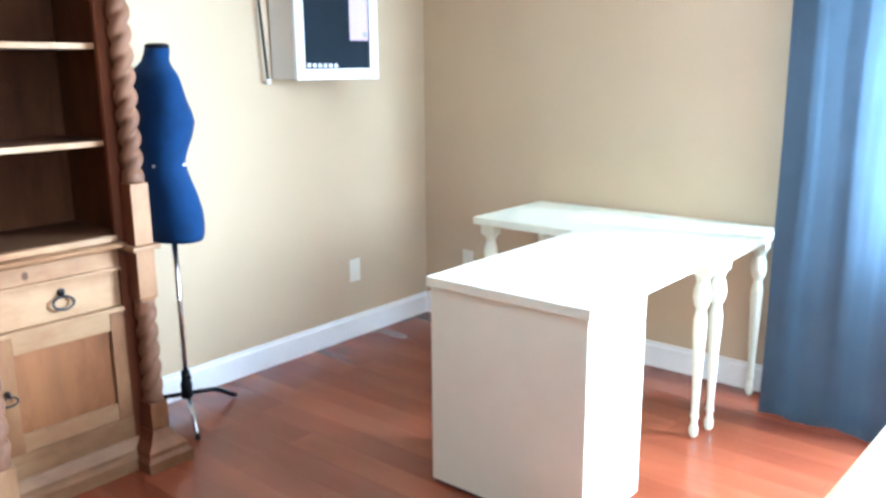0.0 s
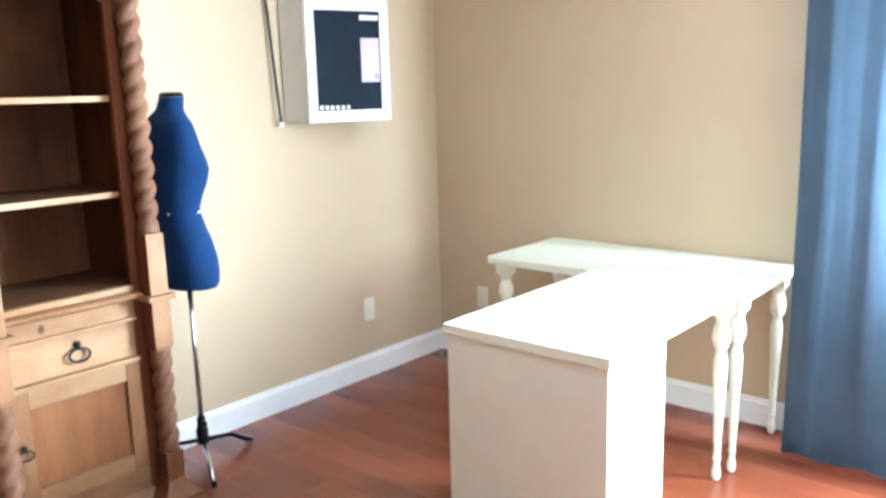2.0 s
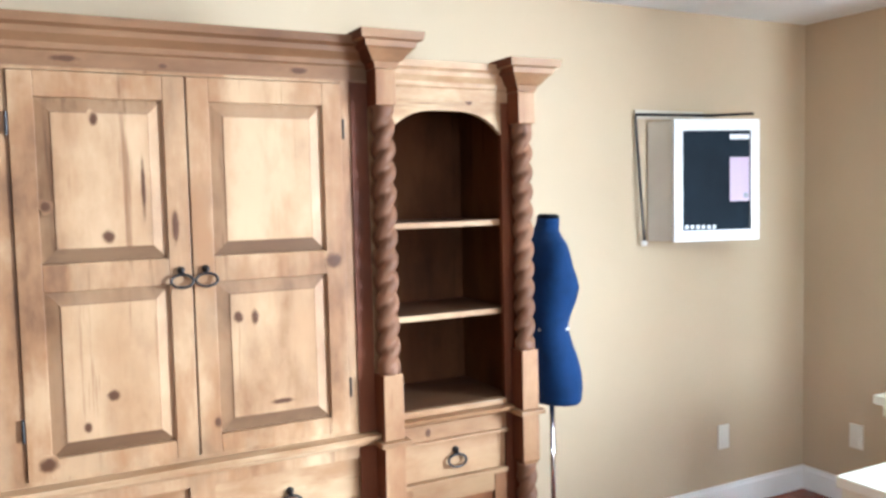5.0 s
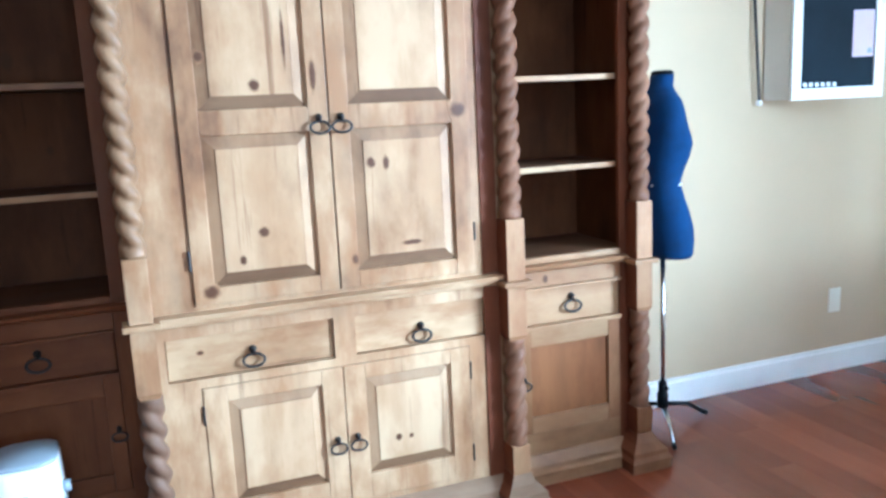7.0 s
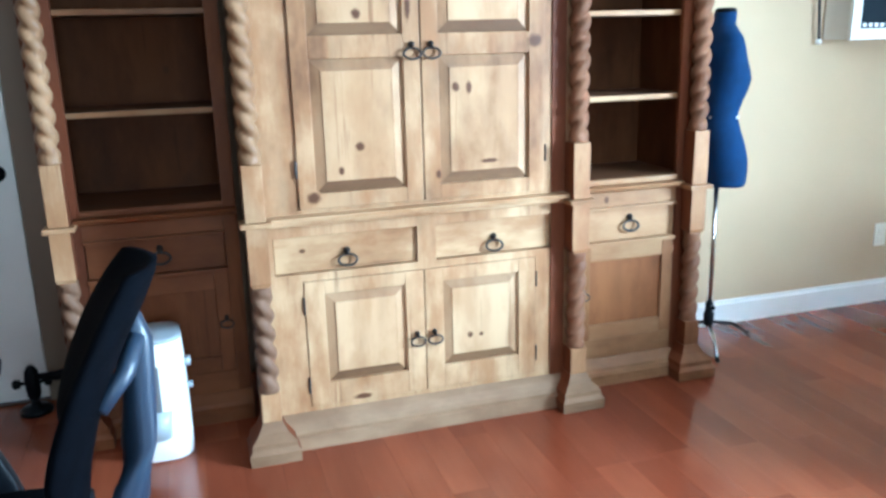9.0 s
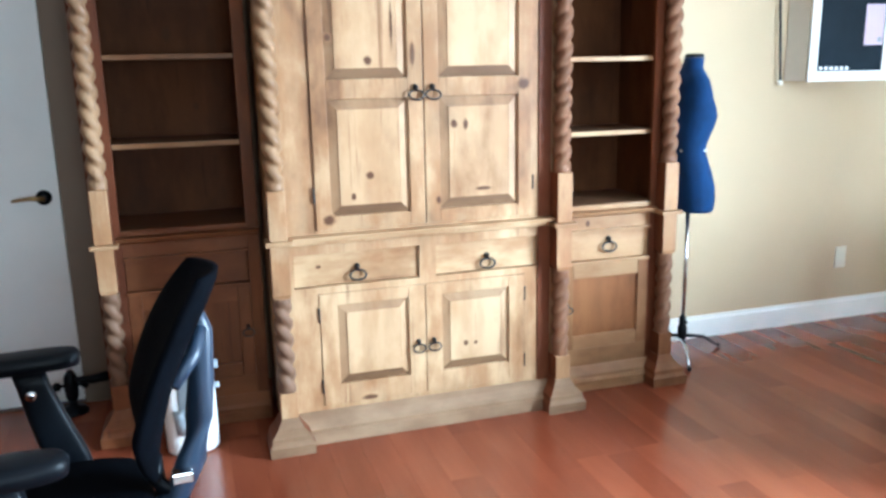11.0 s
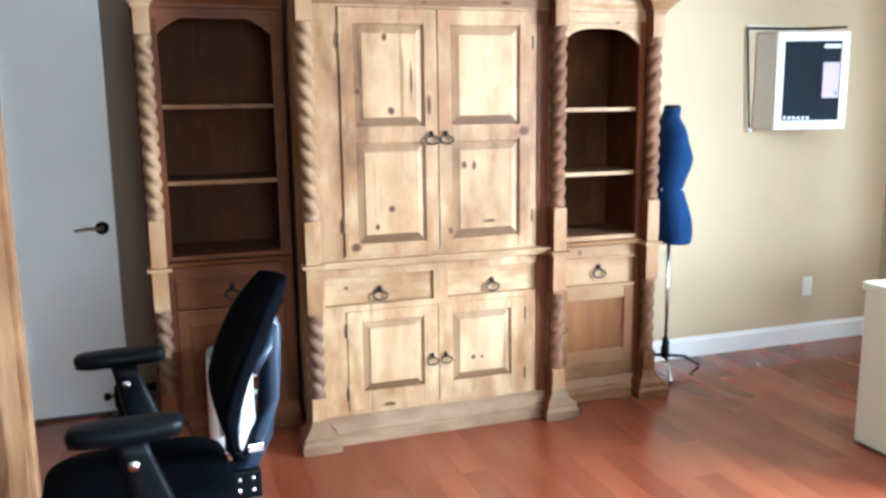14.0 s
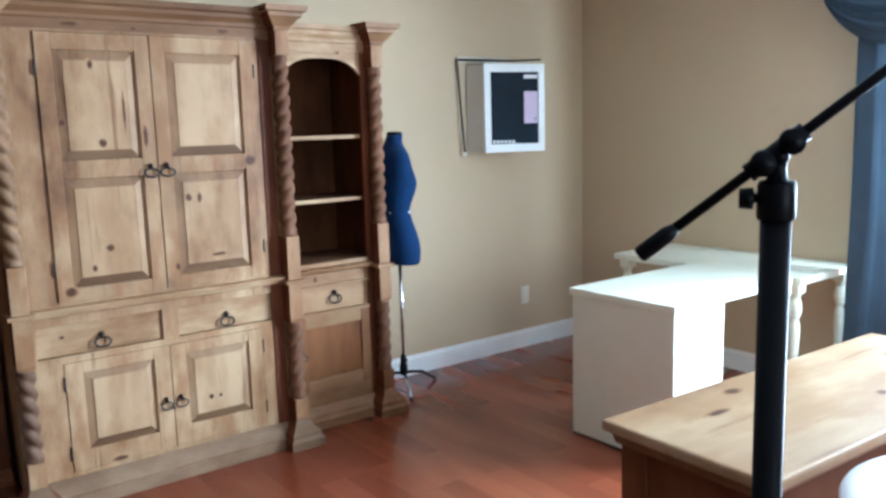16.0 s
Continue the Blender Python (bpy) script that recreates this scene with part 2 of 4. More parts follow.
def floor_material():
    m, n, l, b = mat("cherry_laminate", 0.28)
    tc = n.new("ShaderNodeTexCoord")
    oi = n.new("ShaderNodeObjectInfo")
    off = n.new("ShaderNodeVectorMath")
    off.operation = 'MULTIPLY_ADD'
    comb = n.new("ShaderNodeCombineXYZ")
    for k in range(3):
        l.new(oi.outputs["Random"], comb.inputs[k])
    l.new(comb.outputs[0], off.inputs[0])
    off.inputs[1].default_value = (37, 53, 0)
    l.new(tc.outputs["Object"], off.inputs[2])
    def nz(scale, stretch, detail):
        mp, t = n.new("ShaderNodeMapping"), n.new("ShaderNodeTexNoise")
        mp.inputs["Scale"].default_value = stretch
        l.new(off.outputs[0], mp.inputs[0])
        l.new(mp.outputs[0], t.inputs["Vector"])
        t.inputs["Scale"].default_value, t.inputs["Detail"].default_value = scale, detail
        return t
    broad, fine = nz(3.5, (0.3, 1, 1), 3), nz(60, (0.05, 1, 1), 5)
    c1 = ramp(n, l, broad.outputs[0], [(0.28, (0.165, 0.043, 0.022)), (0.5, (0.212, 0.061, 0.032)), (0.72, (0.26, 0.081, 0.043))])
    c2 = ramp(n, l, fine.outputs[0], [(0.35, (0.12, 0.032, 0.018)), (0.6, (0.25, 0.078, 0.04))])
    a = mix(n, l, c1.outputs[0], c2.outputs[0], 0.06)
    tone = ramp(n, l, oi.outputs["Random"], [(0.0, (0.82, 0.77, 0.76)), (0.5, (0.97, 0.95, 0.94)), (1.0, (1.13, 1.17, 1.14))])
    a = mix(n, l, a, tone.outputs[0], 1.0, 'MULTIPLY')
    a = mix(n, l, a, (0.93, 0.80, 0.68), 1.0, 'MULTIPLY')
    l.new(a, b.inputs["Base Color"])
    rr = ramp(n, l, broad.outputs[0], [(0.2, (0.17,) * 3), (0.8, (0.22,) * 3)])
    l.new(rr.outputs[0], b.inputs["Roughness"])
    bump(n, l, b, fine.outputs[0], 0.01, 0.0003)
    return m


floor_mat = floor_material()


def glass_material():
    m, n, l, b = mat("window_glass", 0.02)
    b.inputs["Transmission Weight"].default_value = 1.0
    b.inputs["IOR"].default_value = 1.45
    return m


glass = glass_material()


# ---- building helpers ----
def part(name, bm, material, parent=None, label="", smooth=False):
    """Links a bmesh as one mesh object, in world coordinates, under a parent."""
    me = bpy.data.meshes.new(name)
    bmesh.ops.recalc_face_normals(bm, faces=bm.faces)
    bm.to_mesh(me)
    bm.free()
    if smooth:
        for f in me.polygons:
            f.use_smooth = True
    for k in (material if isinstance(material, (list, tuple)) else [material]):
        me.materials.append(k)
    ob = new(name, me)
    if parent is not None:
        ob.parent = parent
        base, m = parent, Matrix.Identity(4)
        while base is not None:
            m = base.matrix_parent_inverse @ base.matrix_basis @ m
            base = base.parent
        ob.matrix_parent_inverse = m.inverted()
    if label:
        ob["label"] = label
    return ob


def thing(name, at, label, category, group="", kind=""):
    ob = new(name)
    ob.location = at
    ob.empty_display_size = 0.1
    return tagged(ob, label, category, group, kind)


def box(bm, x0, x1, y0, y1, z0, z1, bevel=0.0, index=0):
    vs = [bm.verts.new((x, y, z)) for x in (x0, x1) for y in (y0, y1) for z in (z0, z1)]
    fs = [bm.faces.new([vs[i] for i in q]) for q in ((0, 1, 3, 2), (4, 6, 7, 5), (0, 4, 5, 1), (2, 3, 7, 6), (0, 2, 6, 4), (1, 5, 7, 3))]
    for f in fs:
        f.material_index = index
    if bevel:
        es = list({e for f in fs for e in f.edges})
        r = bmesh.ops.bevel(bm, geom=es, offset=bevel, segments=2, affect='EDGES', profile=0.6)
        for f in r["faces"]:
            f.material_index = index
    return fs


def boxes(*rows, bevel=0.0):
    bm = bmesh.new()
    for r in rows:
        box(bm, *r, bevel=bevel)
    return bm


def prism(bm, outline, axis, a, b, index=0):
    """Extrudes a 2D outline along an axis from a to b. The outline's axes are the two others, in order."""
    def at(u, v, w):
        return {"x": (w, u, v), "y": (u, w, v), "z": (u, v, w)}[axis]
    lo = [bm.verts.new(at(u, v, a)) for u, v in outline]
    hi = [bm.verts.new(at(u, v, b)) for u, v in outline]
    k = len(outline)
    fs = [bm.faces.new(lo), bm.faces.new(hi[::-1])]
    fs += [bm.faces.new((lo[i], lo[(i + 1) % k], hi[(i + 1) % k], hi[i])) for i in range(k)]
    for f in fs:
        f.material_index = index
    return bm


def rings(bm, rows, cap=True, index=0):
    """Skins a list of closed rings of points."""
    vs = [[bm.verts.new(p) for p in row] for row in rows]
    k = len(vs[0])
    fs = []
    for a, b in zip(vs, vs[1:]):
        fs += [bm.faces.new((a[i], a[(i + 1) % k], b[(i + 1) % k], b[i])) for i in range(k)]
    if cap:
        fs += [bm.faces.new(vs[0][::-1]), bm.faces.new(vs[-1])]
    for f in fs:
        f.material_index = index
    return bm


def ring(cx, cy, z, rx, ry=None, k=20, turn=0.0):
    ry = rx if ry is None else ry
    return [(cx + rx * math.cos(turn + 2 * math.pi * i / k), cy + ry * math.sin(turn + 2 * math.pi * i / k), z) for i in range(k)]


def lathe(bm, cx, cy, rows, k=20, index=0):
    """A turned form about an upright axis: rows of (z, radius)."""
    return rings(bm, [ring(cx, cy, z, r, k=k) for z, r in rows], index=index)


def tube(bm, pts, radius, k=10, index=0):
    """A round bar along points; radius may be a list."""
    pts = [Vector(p) for p in pts]
    rad = radius if isinstance(radius, (list, tuple)) else [radius] * len(pts)
    rows = []
    up = Vector((0.013, 0.021, 1))
    for i, p in enumerate(pts):
        d = (pts[min(i + 1, len(pts) - 1)] - pts[max(i - 1, 0)]).normalized()
        if abs(d.dot(up.normalized())) > 0.97:
            side = d.cross(Vector((1, 0.01, 0))).normalized()
        else:
            side = d.cross(up).normalized()
        top = side.cross(d).normalized()
        rows.append([p + rad[i] * (math.cos(2 * math.pi * j / k) * side + math.sin(2 * math.pi * j / k) * top) for j in range(k)])
    return rings(bm, rows, index=index)


def torus(bm, centre, normal, big, small, k=18, j=8, squash=1.0, index=0):
    c, nrm = Vector(centre), Vector(normal).normalized()
    side = nrm.cross(Vector((0, 0, 1)) if abs(nrm.z) < 0.9 else Vector((1, 0, 0))).normalized()
    up = side.cross(nrm)
    rows = []
    for a in range(k):
        t = 2 * math.pi * a / k
        out = side * math.cos(t) + up * math.sin(t) * squash
        mid = c + out * big
        o = out.normalized()
        rows.append([bm.verts.new(mid + small * (math.cos(2 * math.pi * b / j) * o + math.sin(2 * math.pi * b / j) * nrm)) for b in range(j)])
    for a in range(k):
        for b in range(j):
            f = bm.faces.new((rows[a][b], rows[(a + 1) % k][b], rows[(a + 1) % k][(b + 1) % j], rows[a][(b + 1) % j]))
            f.material_index = index
    return bm


# ---- the room ----
CEIL, SOUTH, EAST, JOG_Y, JOG_X = 2.42, -8.40, 7.20, -3.70, -0.22
part("ceiling", boxes((JOG_X - 0.12, EAST + 0.12, SOUTH - 0.12, 0.12, CEIL, CEIL + 0.1)), ceiling_paint)
tagged(bpy.data.objects["ceiling"], "plain white painted ceiling", "ceiling", kind="structure")
DOOR_Y0, DOOR_Y1, DOOR_H = -5.40, -4.62, 2.10
tagged(part("wall_west", boxes((-0.12, 0, JOG_Y, 0, 0, CEIL)), wall_paint), "beige painted wall behind the pine cabinets", "wall", kind="structure")
# recess wall carries its shade as a darker paint
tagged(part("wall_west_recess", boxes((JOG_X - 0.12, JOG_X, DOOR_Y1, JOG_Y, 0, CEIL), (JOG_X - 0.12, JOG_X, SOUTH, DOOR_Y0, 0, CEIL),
            (JOG_X - 0.12, JOG_X, DOOR_Y0, DOOR_Y1, DOOR_H, CEIL)), shaded_wall_paint), "wall set back round a white door, shade painted in taupe", "wall", kind="structure")
tagged(part("wall_north", boxes((-0.12, WIN_X0, 0, 0.12, 0, CEIL), (WIN_X1, EAST + 0.12, 0, 0.12, 0, CEIL),
            (WIN_X0, WIN_X1, 0, 0.12, 0, WIN_Z0), (WIN_X0, WIN_X1, 0, 0.12, WIN_Z1, CEIL)), wall_paint), "beige painted wall with a curtained window", "wall", kind="structure")
# unseen east and south walls, far off and dark to weaken the fill
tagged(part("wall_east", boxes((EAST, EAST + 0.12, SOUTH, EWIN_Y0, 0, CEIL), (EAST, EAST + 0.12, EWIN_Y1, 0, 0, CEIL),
            (EAST, EAST + 0.12, EWIN_Y0, EWIN_Y1, 0, EWIN_Z0), (EAST, EAST + 0.12, EWIN_Y0, EWIN_Y1, EWIN_Z1, CEIL)), bounce_cut_paint), "unseen wall with an added window, dark to cut bounced light", "wall", kind="structure")
tagged(part("wall_south", boxes((JOG_X - 0.12, EAST + 0.12, SOUTH - 0.12, SOUTH, 0, CEIL)), bounce_cut_paint), "unseen wall painted dark to cut bounced light", "wall", kind="structure")


def base_profile(h=0.122, d=0.014):
    return [(0, 0), (d, 0), (d, h * 0.82), (d * 0.55, h * 0.9), (d * 0.45, h), (0, h)]


bm = bmesh.new()
prism(bm, [(x, z) for x, z in base_profile()], "y", -2.0, -0.0145)
tagged(part("baseboard_west", bm, trim_paint), "white painted wooden baseboard", "baseboard", kind="structure")
bm = bmesh.new()
prism(bm, [(-y, z) for y, z in base_profile()], "x", 0.0, WIN_X0)
tagged(part("baseboard_north", bm, trim_paint), "white painted wooden baseboard", "baseboard", kind="structure")

# white slab door with a black lever
door = thing("door_1", (JOG_X, (DOOR_Y0 + DOOR_Y1) / 2, 0), "white painted flush interior door, closed, with a black lever", "door", kind="structure")
part("door_slab", boxes((JOG_X - 0.04, JOG_X - 0.002, DOOR_Y0 + 0.004, DOOR_Y1 - 0.004, 0.018, DOOR_H - 0.004), bevel=0.002), door_paint, door)
bm = bmesh.new()
KY, KZ = -4.685, 0.955
tube(bm, [(JOG_X - 0.002, KY, KZ), (JOG_X + 0.012, KY, KZ)], 0.032, 20)
tube(bm, [(JOG_X + 0.012, KY, KZ), (JOG_X + 0.05, KY, KZ)], 0.011, 12)
part("rose", bm, black_plastic, door, "round black door rose", True)
bm = bmesh.new()
tube(bm, [(JOG_X + 0.05, KY + 0.01, KZ), (JOG_X + 0.05, KY - 0.05, KZ + 0.004), (JOG_X + 0.047, KY - 0.12, KZ - 0.004)], [0.011, 0.009, 0.006], 10)
part("door_handle", bm, brass, door, "thin metal lever handle", True)
part("threshold", boxes((JOG_X - 0.10, JOG_X + 0.004, DOOR_Y0, DOOR_Y1, -0.01, 0.008)), inner_h, door)

# window behind the curtain
win = thing("window_1", ((WIN_X0 + WIN_X1) / 2, 0.05, WIN_Z0), "unseen white framed window added to hold a fill lamp behind a curtain", "window", kind="structure")
FW = 0.05
part("window_frame", boxes((WIN_X0, WIN_X0 + FW, 0.06, 0.11, WIN_Z0, WIN_Z1), (WIN_X1 - FW, WIN_X1, 0.06, 0.11, WIN_Z0, WIN_Z1),
     (WIN_X0 + FW, WIN_X1 - FW, 0.06, 0.11, WIN_Z0, WIN_Z0 + FW), (WIN_X0 + FW, WIN_X1 - FW, 0.06, 0.11, WIN_Z1 - FW, WIN_Z1),
     (3.035, 3.085, 0.06, 0.11, WIN_Z0 + FW, WIN_Z1 - FW)), reveal_white, win)
for a, b in ((WIN_X0 + FW, 3.035), (3.085, WIN_X1 - FW)):
    p = part("pane", boxes((a, b, 0.083, 0.087, WIN_Z0 + FW, WIN_Z1 - FW)), glass, win)
    p.visible_shadow = False

# window added out of view round the east fill lamp
win2 = thing("added_window", (EAST + 0.08, (EWIN_Y0 + EWIN_Y1) / 2, EWIN_Z0), "unseen white framed window added to hold a fill lamp", "window", kind="structure")
part("window_frame", boxes((EAST + 0.06, EAST + 0.11, EWIN_Y0, EWIN_Y0 + FW, EWIN_Z0, EWIN_Z1), (EAST + 0.06, EAST + 0.11, EWIN_Y1 - FW, EWIN_Y1, EWIN_Z0, EWIN_Z1),
     (EAST + 0.06, EAST + 0.11, EWIN_Y0 + FW, EWIN_Y1 - FW, EWIN_Z0, EWIN_Z0 + FW), (EAST + 0.06, EAST + 0.11, EWIN_Y0 + FW, EWIN_Y1 - FW, EWIN_Z1 - FW, EWIN_Z1)), reveal_white, win2)
p = part("pane", boxes((EAST + 0.083, EAST + 0.087, EWIN_Y0 + FW, EWIN_Y1 - FW, EWIN_Z0 + FW, EWIN_Z1 - FW)), glass, win2)
p.visible_shadow = False


def outlet(at, normal):
    """A cover plate with two sockets on a wall; normal 'x' or '-y'."""
    x, y, z = at
    t = thing("wall_outlet", at, "ivory plastic double outlet plate on the beige wall", "outlet", "wall outlets")
    if normal == "x":
        part("plate", boxes((x, x + 0.006, y - 0.036, y + 0.036, z - 0.06, z + 0.06), bevel=0.002), outlet_white, t)
        for dz in (-0.026, 0.026):
            part("socket", boxes((x + 0.0062, x + 0.009, y - 0.017, y + 0.017, z + dz - 0.015, z + dz + 0.015), bevel=0.001), outlet_white, t)
    else:
        part("plate", boxes((x - 0.036, x + 0.036, y - 0.006, y, z - 0.06, z + 0.06), bevel=0.002), outlet_white, t)
        for dz in (-0.026, 0.026):
            part("socket", boxes((x - 0.017, x + 0.017, y - 0.009, y - 0.0062, z + dz - 0.015, z + dz + 0.015), bevel=0.001), outlet_white, t)


outlet((0.0, -0.58, 0.365), "x")
outlet((0.312, 0.0, 0.352), "-y")


# ---- the pine wall unit ----
def twist(cx, cy, z0, z1, radius, hand, pitch=0.137, lobes=2, k=20):
    """A barley-twist column with turned ends."""
    bm = bmesh.new()
    rows, count = [], int((z1 - z0) / 0.0085)
    for i in range(count + 1):
        z = z0 + (z1 - z0) * i / count
        end = min(z - z0, z1 - z) / 0.03
        deep = 0.48 * max(0.0, min(1.0, end - 0.4))
        row = []
        for j in range(k):
            t = 2 * math.pi * j / k
            r = radius * (1 - deep + deep * abs(math.cos(lobes * 0.5 * (t - hand * 2 * math.pi * z / pitch))) ** 0.7 * 1.15)
            row.append((cx + r * math.cos(t), cy + r * math.sin(t), z))
        rows.append(row)
    return rings(bm, rows)


def flare(bm, x0, x1, y0, y1, z0, z1, grow, steps):
    """A stepped, flaring block: rows of (height fraction, outward fraction). Grows forward and to both sides."""
    rows = []
    for h, g in steps:
        d = grow * g
        z = z0 + (z1 - z0) * h
        rows.append([(x0, y0 - d, z), (x1 + d, y0 - d, z), (x1 + d, y1 + d, z), (x0, y1 + d, z)])
    return rings(bm, rows)


def pull(parent, x, y, z, size=1.0):
    """A ring pull on a small bail."""
    bm = bmesh.new()
    tube(bm, [(x - 0.002, y, z + 0.03 * size), (x + 0.006, y, z + 0.03 * size)], 0.011 * size, 10)
    tube(bm, [(x + 0.004, y, z + 0.032 * size), (x + 0.017, y, z + 0.034 * size), (x + 0.016, y, z + 0.02 * size)], [0.005, 0.006, 0.004], 8)
    torus(bm, (x + 0.016, y, z), (1, 0, 0.25), 0.03 * size, 0.0044 * size, 22, 7, 0.62)
    return part("pull", bm, iron, parent, "dark iron ring pull", True)


def raised_panel(parent, x, y0, y1, z0, z1, material=None, deep=0.0145):
    """A panel with a flat raised field and sloping edges, sunk in its frame; x is the frame's face."""
    bm = bmesh.new()
    def rect(d, xx):
        return [(xx, y0 + d, z0 + d), (xx, y1 - d, z0 + d), (xx, y1 - d, z1 - d), (xx, y0 + d, z1 - d)]
    m = min(y1 - y0, z1 - z0)
    rings(bm, [rect(0, x - deep - 0.004), rect(0, x - deep), rect(0.115 * m, x - 0.008), rect(0.118 * m, x - 0.0055), rect(0.124 * m, x - 0.0055)])
    for f in bm.faces:
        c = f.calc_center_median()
        # right bevel gets the field tone as if lit; bottom one is stained
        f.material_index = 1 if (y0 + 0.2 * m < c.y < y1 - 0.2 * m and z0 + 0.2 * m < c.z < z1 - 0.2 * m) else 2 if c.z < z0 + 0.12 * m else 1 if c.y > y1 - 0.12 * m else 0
    return part("panel", bm, [material or bevel_v, material or field_v, bevel_dark], parent, "raised pine panel, bevels painted with shade and stained below")


def panel_door(parent, x, y0, y1, z0, z1, panels, stile=0.06, thick=0.022, frame_mat=None, field=None):
    """A frame-and-panel door: panels are (z0, z1) pairs."""
    rows = [(x - thick, x, y0, y0 + stile, z0, z1), (x - thick, x, y1 - stile, y1, z0, z1)]
    bm = boxes(*rows, bevel=0.0025)
    edges = [z0] + [v for p in panels for v in p] + [z1]
    for a, b in zip(edges[::2], edges[1::2]):
        box(bm, x - thick, x - 0.0008, y0 + stile, y1 - stile, a, b, 0.0025)
    d = part("door", bm, frame_mat or pine_v, parent, "frame and panel pine door")
    for a, b in panels:
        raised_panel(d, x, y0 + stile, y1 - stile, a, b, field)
    return d


def drawer(parent, x, y0, y1, z0, z1, material=None):
    d = part("drawer", boxes((x - 0.02, x, y0, y1, z0, z1), bevel=0.003), material or pine_h, parent, "plain pine drawer front")
    return d


def top_knot(parent, x, y, z, w, h):
    """A knot in a level board."""
    bm = bmesh.new()
    k = 14
    rows = [[(x + w / 2 * g * math.cos(2 * math.pi * i / k), y + h / 2 * g * math.sin(2 * math.pi * i / k), zz) for i in range(k)] for g, zz in ((1, z - 0.002), (1, z + 0.0003), (0.3, z + 0.0009))]
    rings(bm, rows)
    return part("knot", bm, knot_top_mat, parent)


knot_rng = random.Random(23)


def knot(parent, x, y, z, w, h, material=None):
    """A dark branch knot with a ragged outline, a hair proud of the board."""
    w, h = w * 1.5, h * 1.5
    bm = bmesh.new()
    k = 18
    ph = [knot_rng.uniform(0, 6.28) for _ in range(3)]
    def reach(a):
        return 1 + 0.13 * math.sin(2 * a + ph[0]) + 0.09 * math.sin(3 * a + ph[1]) + 0.06 * math.sin(5 * a + ph[2])
    turn = [2 * math.pi * i / k for i in range(k)]
    rim = [bm.verts.new((x, y + w / 2 * reach(a) * math.cos(a), z + h / 2 * reach(a) * math.sin(a))) for a in turn]
    mid = bm.verts.new((x + 0.0008, y, z))
    low = [bm.verts.new((x - 0.002, v.co.y, v.co.z)) for v in rim]
    for i in range(k):
        bm.faces.new((rim[i], rim[(i + 1) % k], mid))
        bm.faces.new((low[i], low[(i + 1) % k], rim[(i + 1) % k], rim[i]))
    bm.faces.new(low[::-1])
    return part("knot", bm, material or knot_mat, parent)


def hinge(parent, x, y, z):
    bm = bmesh.new()
    tube(bm, [(x + 0.001, y, z - 0.03), (x + 0.001, y, z + 0.03)], 0.004, 8)
    return part("hinge", bm, iron, parent)


def post(parent, xb, y, hand, top, ledge, base=None):
    """A corner post before the carcass: footed block, two barley twists, square blocks, flaring capital. xb: carcass front."""
    w, d = 0.034, 0.075
    def shade_sides(ob):
        """Colours the side faces dark red, as shade; the fronts stay pale."""
        ob.data.materials.append(side_shade_v)
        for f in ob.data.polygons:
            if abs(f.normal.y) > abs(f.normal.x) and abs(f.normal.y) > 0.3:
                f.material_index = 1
    cx = xb + 0.04
    block = warm_v if hand > 0 else pine_v
    bm = bmesh.new()
    flare(bm, xb - 0.02, xb + d, y - w, y + w, 0.0, 0.135, 0.055, [(0, 0.95), (0.3, 1.0), (0.42, 0.8), (0.55, 0.78), (0.75, 0.3), (0.92, 0.08), (1, 0)])
    shade_sides(part("foot", bm, base or plinth_h, parent, "flaring pine plinth block"))
    shade_sides(part("low_block", boxes((xb, xb + d, y - w, y + w, 0.1355, 0.24), bevel=0.004), base or block, parent))
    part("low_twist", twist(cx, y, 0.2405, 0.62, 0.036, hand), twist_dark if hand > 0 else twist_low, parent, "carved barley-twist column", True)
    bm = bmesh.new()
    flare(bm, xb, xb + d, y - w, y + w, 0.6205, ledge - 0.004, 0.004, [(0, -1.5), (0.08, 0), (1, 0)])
    shade_sides(part("waist_block", bm, block, parent))
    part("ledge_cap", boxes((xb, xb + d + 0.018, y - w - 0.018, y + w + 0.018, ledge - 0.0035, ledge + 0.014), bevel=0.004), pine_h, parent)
    shade_sides(part("upper_block", boxes((xb, xb + d, y - w, y + w, ledge + 0.0145, 1.035), bevel=0.004), block, parent))
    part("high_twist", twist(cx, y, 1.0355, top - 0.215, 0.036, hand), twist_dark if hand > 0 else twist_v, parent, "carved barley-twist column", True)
    shade_sides(part("neck_block", boxes((xb, xb + d, y - w, y + w, top - 0.2145, top - 0.105), bevel=0.004), block, parent))
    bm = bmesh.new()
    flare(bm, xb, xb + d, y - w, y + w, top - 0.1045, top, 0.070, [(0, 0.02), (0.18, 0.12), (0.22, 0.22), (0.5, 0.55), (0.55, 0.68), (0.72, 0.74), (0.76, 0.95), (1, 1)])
    shade_sides(part("capital", bm, warm_h if hand > 0 else pine_h, parent, "flaring moulded pine capital"))


def crown(x, top, deep=0.06):
    """Cross-section of the cornice, from the carcass front outward."""
    return [(x - 0.05, top - 0.125), (x + 0.004, top - 0.125), (x + 0.004, top - 0.085), (x + 0.012, top - 0.08), (x + 0.014, top - 0.065), (x + deep * 0.55, top - 0.045),
            (x + deep * 0.6, top - 0.03), (x + deep * 0.85, top - 0.022), (x + deep * 0.95, top), (x - 0.05, top)]


